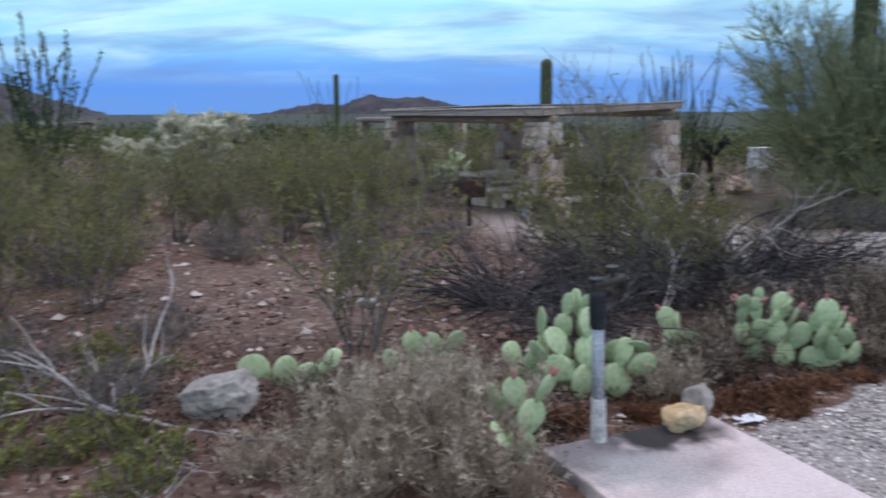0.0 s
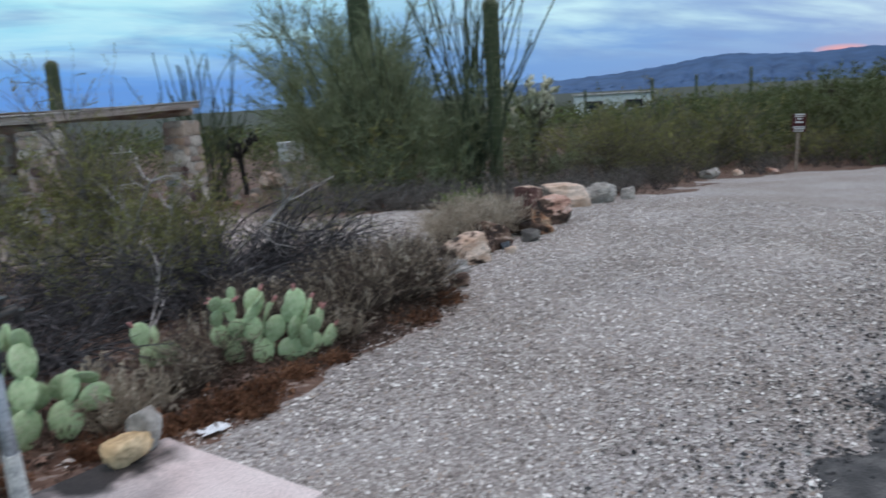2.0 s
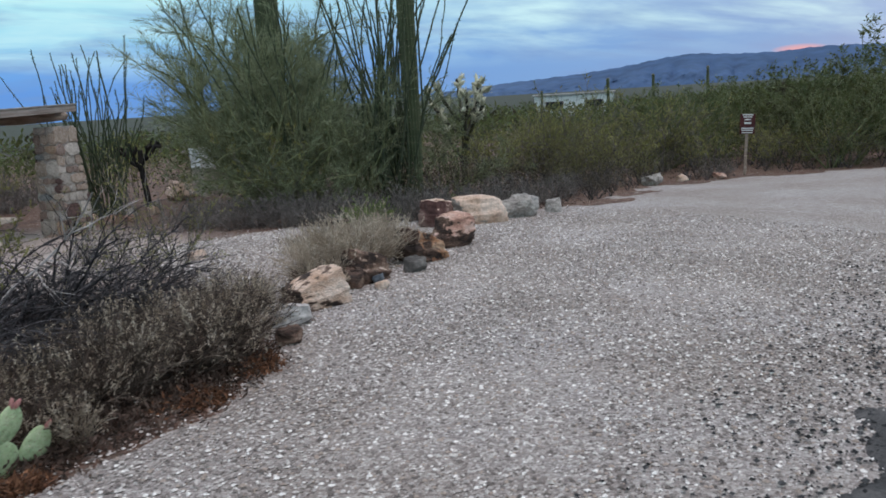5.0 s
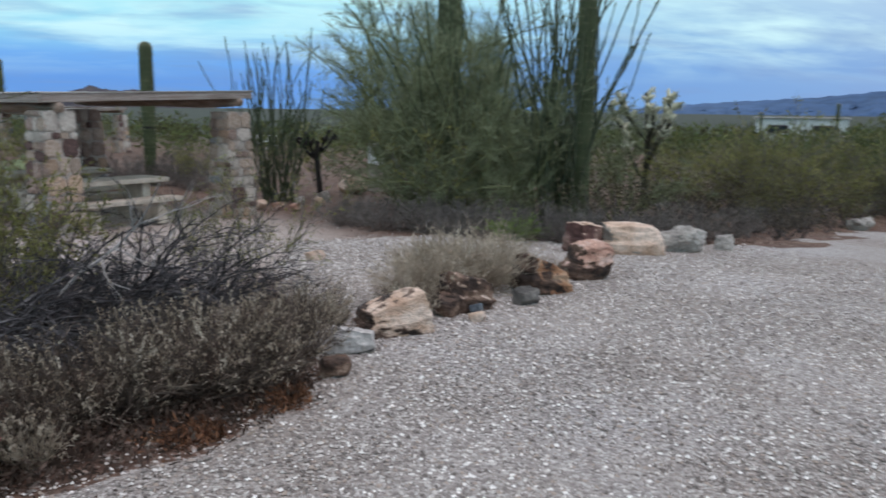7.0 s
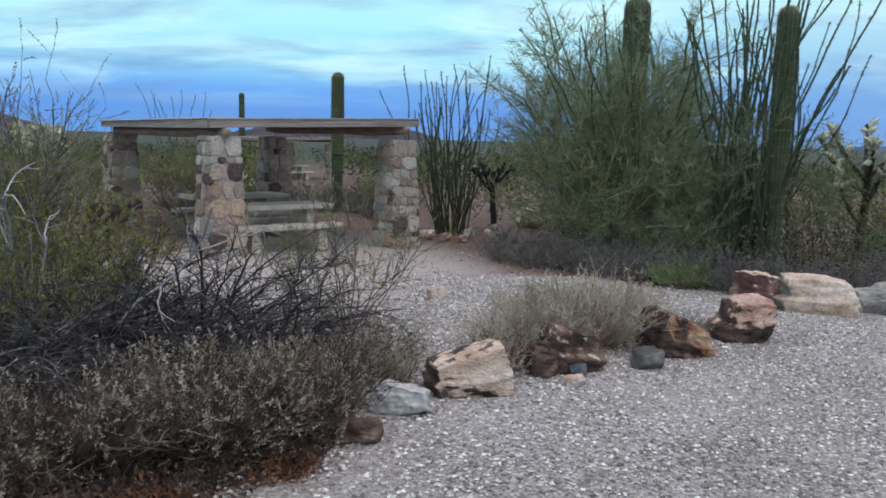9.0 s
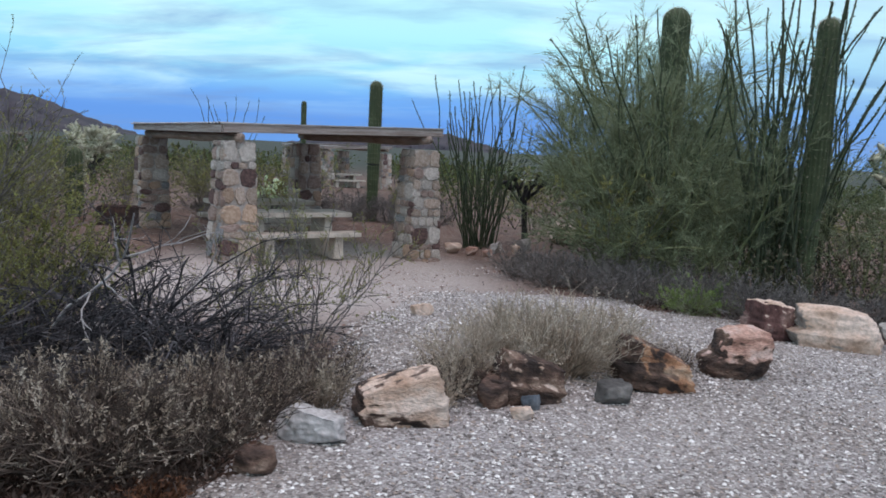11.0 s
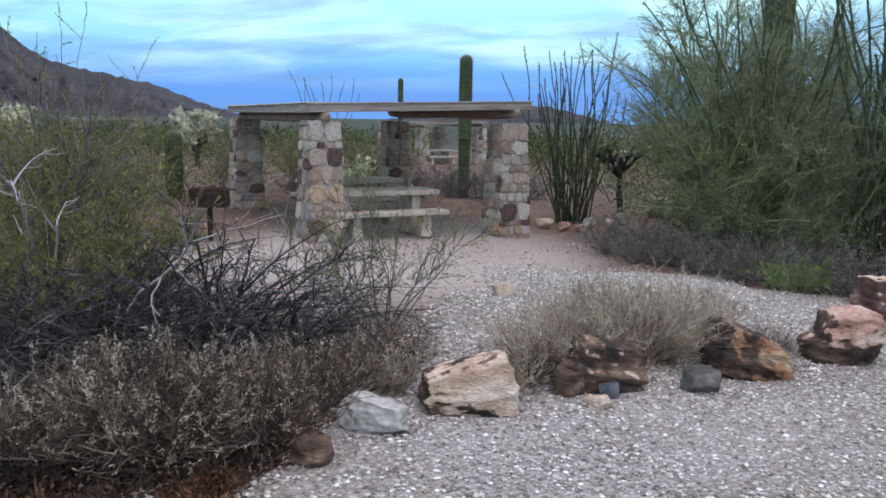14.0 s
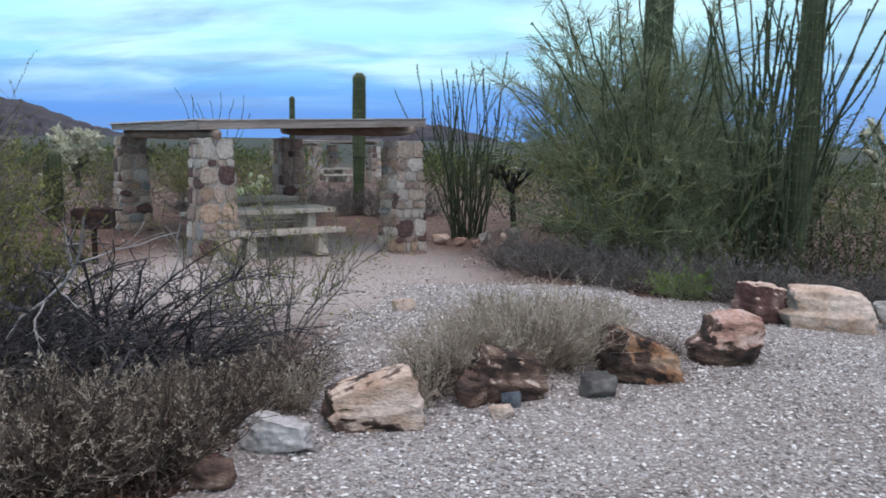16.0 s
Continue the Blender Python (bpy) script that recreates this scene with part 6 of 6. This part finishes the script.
prickly_pear(0.6, 23.5, 7, [(0, 0, 5, 4), (0.3, 0, 16, 4), (-0.3, 0.1, -14, 4), (-0.6, 0, -20, 3), (0.6, 0.1, 22, 3), (0.1, 0.3, 3, 5), (-0.3, 0.3, -4, 4)], 0.22, "large pale prickly pear clump behind the shelter")
prickly_pear(-0.9, 4.8, 6, [(0, 0, 10, 1), (0.06, 0, 50, 2), (-0.1, 0, -30, 1)], 0.2, "low prickly pear beside a pale boulder")

# ---- low litter, dead wood, far scrub ----


def litter(name, n, spots, mat, label, seed, size):
    r = np.random.default_rng(seed)
    c = np.array(spots)
    k = r.integers(0, len(c), n)
    x = c[k, 0] + r.standard_normal(n) * c[k, 2]
    y = c[k, 1] + r.standard_normal(n) * c[k, 2]
    ok = gravel_in(x, y) < 0.25 * r.random(n) ** 2
    x, y = x[ok], y[ok]
    n = len(x)
    z = ground_z(x, y) + np.where(gravel_in(x, y) > 0.05, 0.02, 0.0) + np.abs(r.standard_normal(n)) * 0.028
    v, q = blades(r, np.stack([x, y, z], -1), np.zeros((n, 3)) + (0, 0, 0.2), size * r.uniform(0.4, 1.4, n), size * 0.3, 0.8)
    return tagged(link(name, mesh_np(name, v, q), mat), label, "plant litter", kind="stuff")


litter("rusty_litter", 5200, [(1.55, 4.5, 0.07), (1.95, 4.62, 0.09), (2.2, 4.75, 0.08), (1.25, 4.4, 0.07), (2.05, 4.42, 0.06), (2.5, 4.95, 0.07), (2.8, 5.05, 0.06), (1.75, 4.5, 0.06), (4.3, 6.05, 0.1), (3.75, 5.65, 0.08), (0.75, 4.25, 0.07)], RUST_LITTER, "rust-brown dry plant litter at the gravel edge", 21, 0.045)
# Litter whose dark colour also deepens the shade under the bushes.
litter("leaf_litter", 21000, [(2.6, 5.35, 0.2), (3.0, 5.5, 0.2), (3.4, 5.75, 0.22), (3.9, 6.1, 0.2), (1.6, 4.9, 0.2), (4.3, 6.4, 0.15), (3.5, 6.2, 0.3), (1.0, 5.0, 0.3), (2.0, 5.2, 0.2), (6.3, 8.5, 0.3), (0.3, 4.2, 0.3), (-2.0, 4.3, 0.6), (-2.7, 4.2, 0.6), (-1.3, 4.6, 0.4), (9.4, 12.0, 0.4), (8.4, 12.9, 0.4), (11.5, 12.1, 0.5)], LEAF_DUST, "dark brown leaf litter under the bushes", 23, 0.05)
litter("brush_litter", 14000, [(3.6, 6.6, 0.6), (2.6, 6.9, 0.8), (0.6, 5.4, 0.7), (-0.4, 4.1, 0.6), (6.3, 8.5, 0.5), (-2.0, 5.2, 0.9), (8.4, 13.4, 1.2), (4.2, 7.7, 0.5)], DRY_TWIG, "grey-brown twigs and leaf litter under the bushes", 22, 0.05)


def dead_wood(x, y, z, seed, length, way, thick, label, n=9, up=-0.02):
    r = np.random.default_rng(seed)
    P0 = curves(r, np.zeros((2, 3)) + (0, 0, 0.02), np.array([way, way]) + 0.25 * r.standard_normal((2, 3)), np.array([length, length * 0.7]), n, 0.16, up)
    s, w, _ = branch(r, P0, 9, 0.2, 1, 0.7)
    P1 = curves(r, s, w, length * r.uniform(0.15, 0.45, 9), 6, 0.2, 0.02)
    s, w, _ = branch(r, P1, 18, 0.2, 1, 0.7)
    P2 = curves(r, s, w, length * r.uniform(0.08, 0.2, 18), 4, 0.2)
    for P in (P0, P1, P2):
        P[..., 2] = np.maximum(P[..., 2], 0.012)
    v, q = join(tubes(P0, taper(2, n, thick, 0.4), 6), tubes(P1, taper(9, 6, thick * 0.5, 0.4), 5), tubes(P2, taper(18, 4, thick * 0.25, 0.5)))
    ob = link("dead_branch", mesh_np("dead_branch", v, q, smooth=True), PALE_WOOD)
    ob.matrix_basis = Matrix.Translation((x, y, on_ground(x, y) + z - 0.015))
    tagged(ob, label, "dead branch")


dead_wood(-1.35, 4.1, 0, 1, 1.5, (-1.0, -0.15, 0.12), 0.012, "bleached grey dead branch lying on the soil")
dead_wood(-1.7, 4.25, 0, 2, 1.2, (0.1, 0.8, 0.3), 0.011, "bleached grey dead branch lying on the soil")
dead_wood(-1.5, 4.2, 0, 3, 1.3, (0.9, -0.7, 0.05), 0.01, "thin grey dead branch lying on the soil")
dead_wood(2.15, 8.2, 0, 4, 1.35, (0.25, -0.1, 1.0), 0.016, "bleached upright dead branch in a creosote bush", up=0.05)
dead_wood(2.7, 8.0, 0.0, 5, 1.6, (0.9, 0.1, 0.55), 0.014, "long bleached dead branch over dark brush")
dead_wood(3.2, 8.2, 0.0, 6, 1.5, (0.85, 0.3, 0.5), 0.013, "long dark dead branch over brush")
dead_wood(1.9, 6.5, 0.0, 7, 1.3, (0.4, 0.5, 0.6), 0.012, "bleached dead branch in dark brush")


def far_scrub(name, n, place, lo, hi, seed, mat, label, per=150, leaf=0.11):
    """A scatter of low bushes made of leaves and stems, too many to count."""
    r = np.random.default_rng(seed)
    x, y = place(r, n)
    n = len(x)
    s = lo + (hi - lo) * r.random(n) ** 1.5
    z0 = ground_z(x, y)
    d = unit(r.standard_normal((n, per, 3)))
    rad = r.random((n, per, 1)) ** 0.45
    lump = 1 + 0.35 * np.sin(3 * np.arctan2(d[..., 1:2], d[..., 0:1]) + r.uniform(0, 6, (n, 1, 1))) * np.cos(2.3 * d[..., 2:3] + r.uniform(0, 6, (n, 1, 1)))
    p = d * rad * lump * s[:, None, None] * np.array([0.8, 0.8, 0.5])
    p[..., 2] = np.abs(p[..., 2] + 0.42 * s[:, None]) + 0.03
    p += np.stack([x, y, z0], -1)[:, None]
    v, q = blades(r, p.reshape(-1, 3), d.reshape(-1, 3) + (0, 0, 0.5), leaf * np.repeat(s, per) * r.uniform(0.6, 1.5, n * per), leaf * 0.5 * np.repeat(s, per), 0.9)
    a = r.uniform(0, 2 * np.pi, (n, 4))
    way = np.stack([np.cos(a) * 0.6, np.sin(a) * 0.6, np.ones((n, 4))], -1).reshape(-1, 3)
    base = np.repeat(np.stack([x, y, z0 - 0.03], -1), 4, 0)
    P = curves(r, base, way, np.repeat(s, 4) * r.uniform(0.5, 0.85, n * 4), 4, 0.15)
    tv, tq = tubes(P, taper(len(P), 4, 0.01, 0.4))
    root = tagged(new(name), label, "desert scrub", kind="stuff")
    link("foliage", mesh_np("foliage", v, q), mat, root)
    link("stems", mesh_np("stems", tv, tq), DARK_BARK, root)


def clear(x, y):
    """Where no scrub stands: drive, path, shelters and views to them."""
    x, y = np.asarray(x, float), np.asarray(y, float)
    ok = gravel_in(x, y) < -0.6
    ok &= np.hypot(x - 2.0, y - 18.2) > 4.3
    ok &= np.hypot((x - 3.6) / 1.4, (y - 12.5) / 2.6) > 1
    ok &= np.hypot(x + 1.4, y - 48) > 4.5
    ok &= np.hypot(x - 5.8, y - 17.2) > 1.5
    ok &= np.abs(x - (5.2 - 0.13 * (y - 10))) > 0.9 + 1.0 * ease(16, 20, y)
    ok &= np.abs(x + 0.305 * y) > 1.3 * (y < 18.5)
    return ok


def belt(y0, y1, x0, x1):
    def place(r, n):
        x, y = r.uniform(x0, x1, n), y0 + (y1 - y0) * r.random(n) ** 1.4
        ok = clear(x, y)
        return x[ok], y[ok]
    return place


mr = np.random.default_rng(77)
cnt = 0
for _ in range(420):
    x, y = mr.uniform(-14, 26), mr.uniform(9.5, 26)
    wide = -0.62 * (y - 2) - 1 < x < 1.6 * y
    if wide and clear(np.array(x), np.array(y)) and cnt < 38 and not (1.5 < x < 8 and y < 15):
        mid[cnt % 3].at(x, y, float(mr.uniform(0, 360)), float(mr.uniform(0.65, 1.1)))
        cnt += 1
far_scrub("desert_scrub_near", 600, belt(15, 46, -28, 52), 0.5, 1.6, 31, FAR_LEAF, "olive-green desert scrub of creosote and bursage", 260, 0.055)
far_scrub("desert_scrub_east", 330, belt(2, 20, 21, 70), 0.7, 1.9, 35, FAR_LEAF, "tall olive-green brush beyond the drive", 170, 0.08)
far_scrub("desert_scrub_far", 1500, belt(42, 120, -70, 150), 1.2, 2.4, 32, FAR_LEAF, "dense olive-green desert scrub reaching the horizon", 55, 0.17)


def verge(r, n):
    """The strip of brush along the far edge of the drive."""
    x, y = r.uniform(9.0, 30.0, n), r.uniform(8.0, 22.0, n)
    g = (y - np.interp(x, EDGE_X, EDGE_Y)) * 0.75
    ok = (g > 0.25) & (g < 5.0) & (np.hypot(x - 13.7, y - 17.3) > 0.8) & (np.hypot(x - 18.7, y - 13.1) > 1.0)
    return x[ok], y[ok]


far_scrub("desert_scrub_verge", 520, verge, 0.4, 1.2, 36, BRUSH_LEAF, "dark olive brush along the far edge of the drive", 230, 0.05)
vr = np.random.default_rng(79)
for k in range(34):
    x = float(vr.uniform(15.0, 27.0))
    y = float(np.interp(x, EDGE_X, EDGE_Y) + vr.uniform(0.8, 6.0))
    if math.hypot(x - 13.7, y - 17.3) > 1.3 and math.hypot(x - 18.9, y - 13.2) > 1.2:
        creo[k % 3].at(x, y, float(vr.uniform(0, 360)), float(0.5 + 1.1 * vr.random() ** 1.6))
tr = np.random.default_rng(78)
for k in range(36):
    b, d = tr.uniform(40, 71), tr.uniform(21, 36)
    p = bearing(b, d)
    if not clear(p.x, p.y):
        continue
    far_verde.at(p.x, p.y, float(tr.uniform(0, 360)), float(0.5 + 0.75 * max(0.0, b - 44) / 27 + tr.uniform(-0.1, 0.28)))
for k, (b, d, h, wide) in enumerate(((44.5, 60, 3.6, 0.11), (47.5, 66, 3.8, 0.11), (51, 70, 4.2, 0.11), (62.05, 27.7, 7.8, 0.2), (40.0, 70, 3.2, 0.11))):
    p = bearing(b, d)
    saguaro(p.x, p.y, h, wide, 20 + k, "saguaro column standing above far brush")
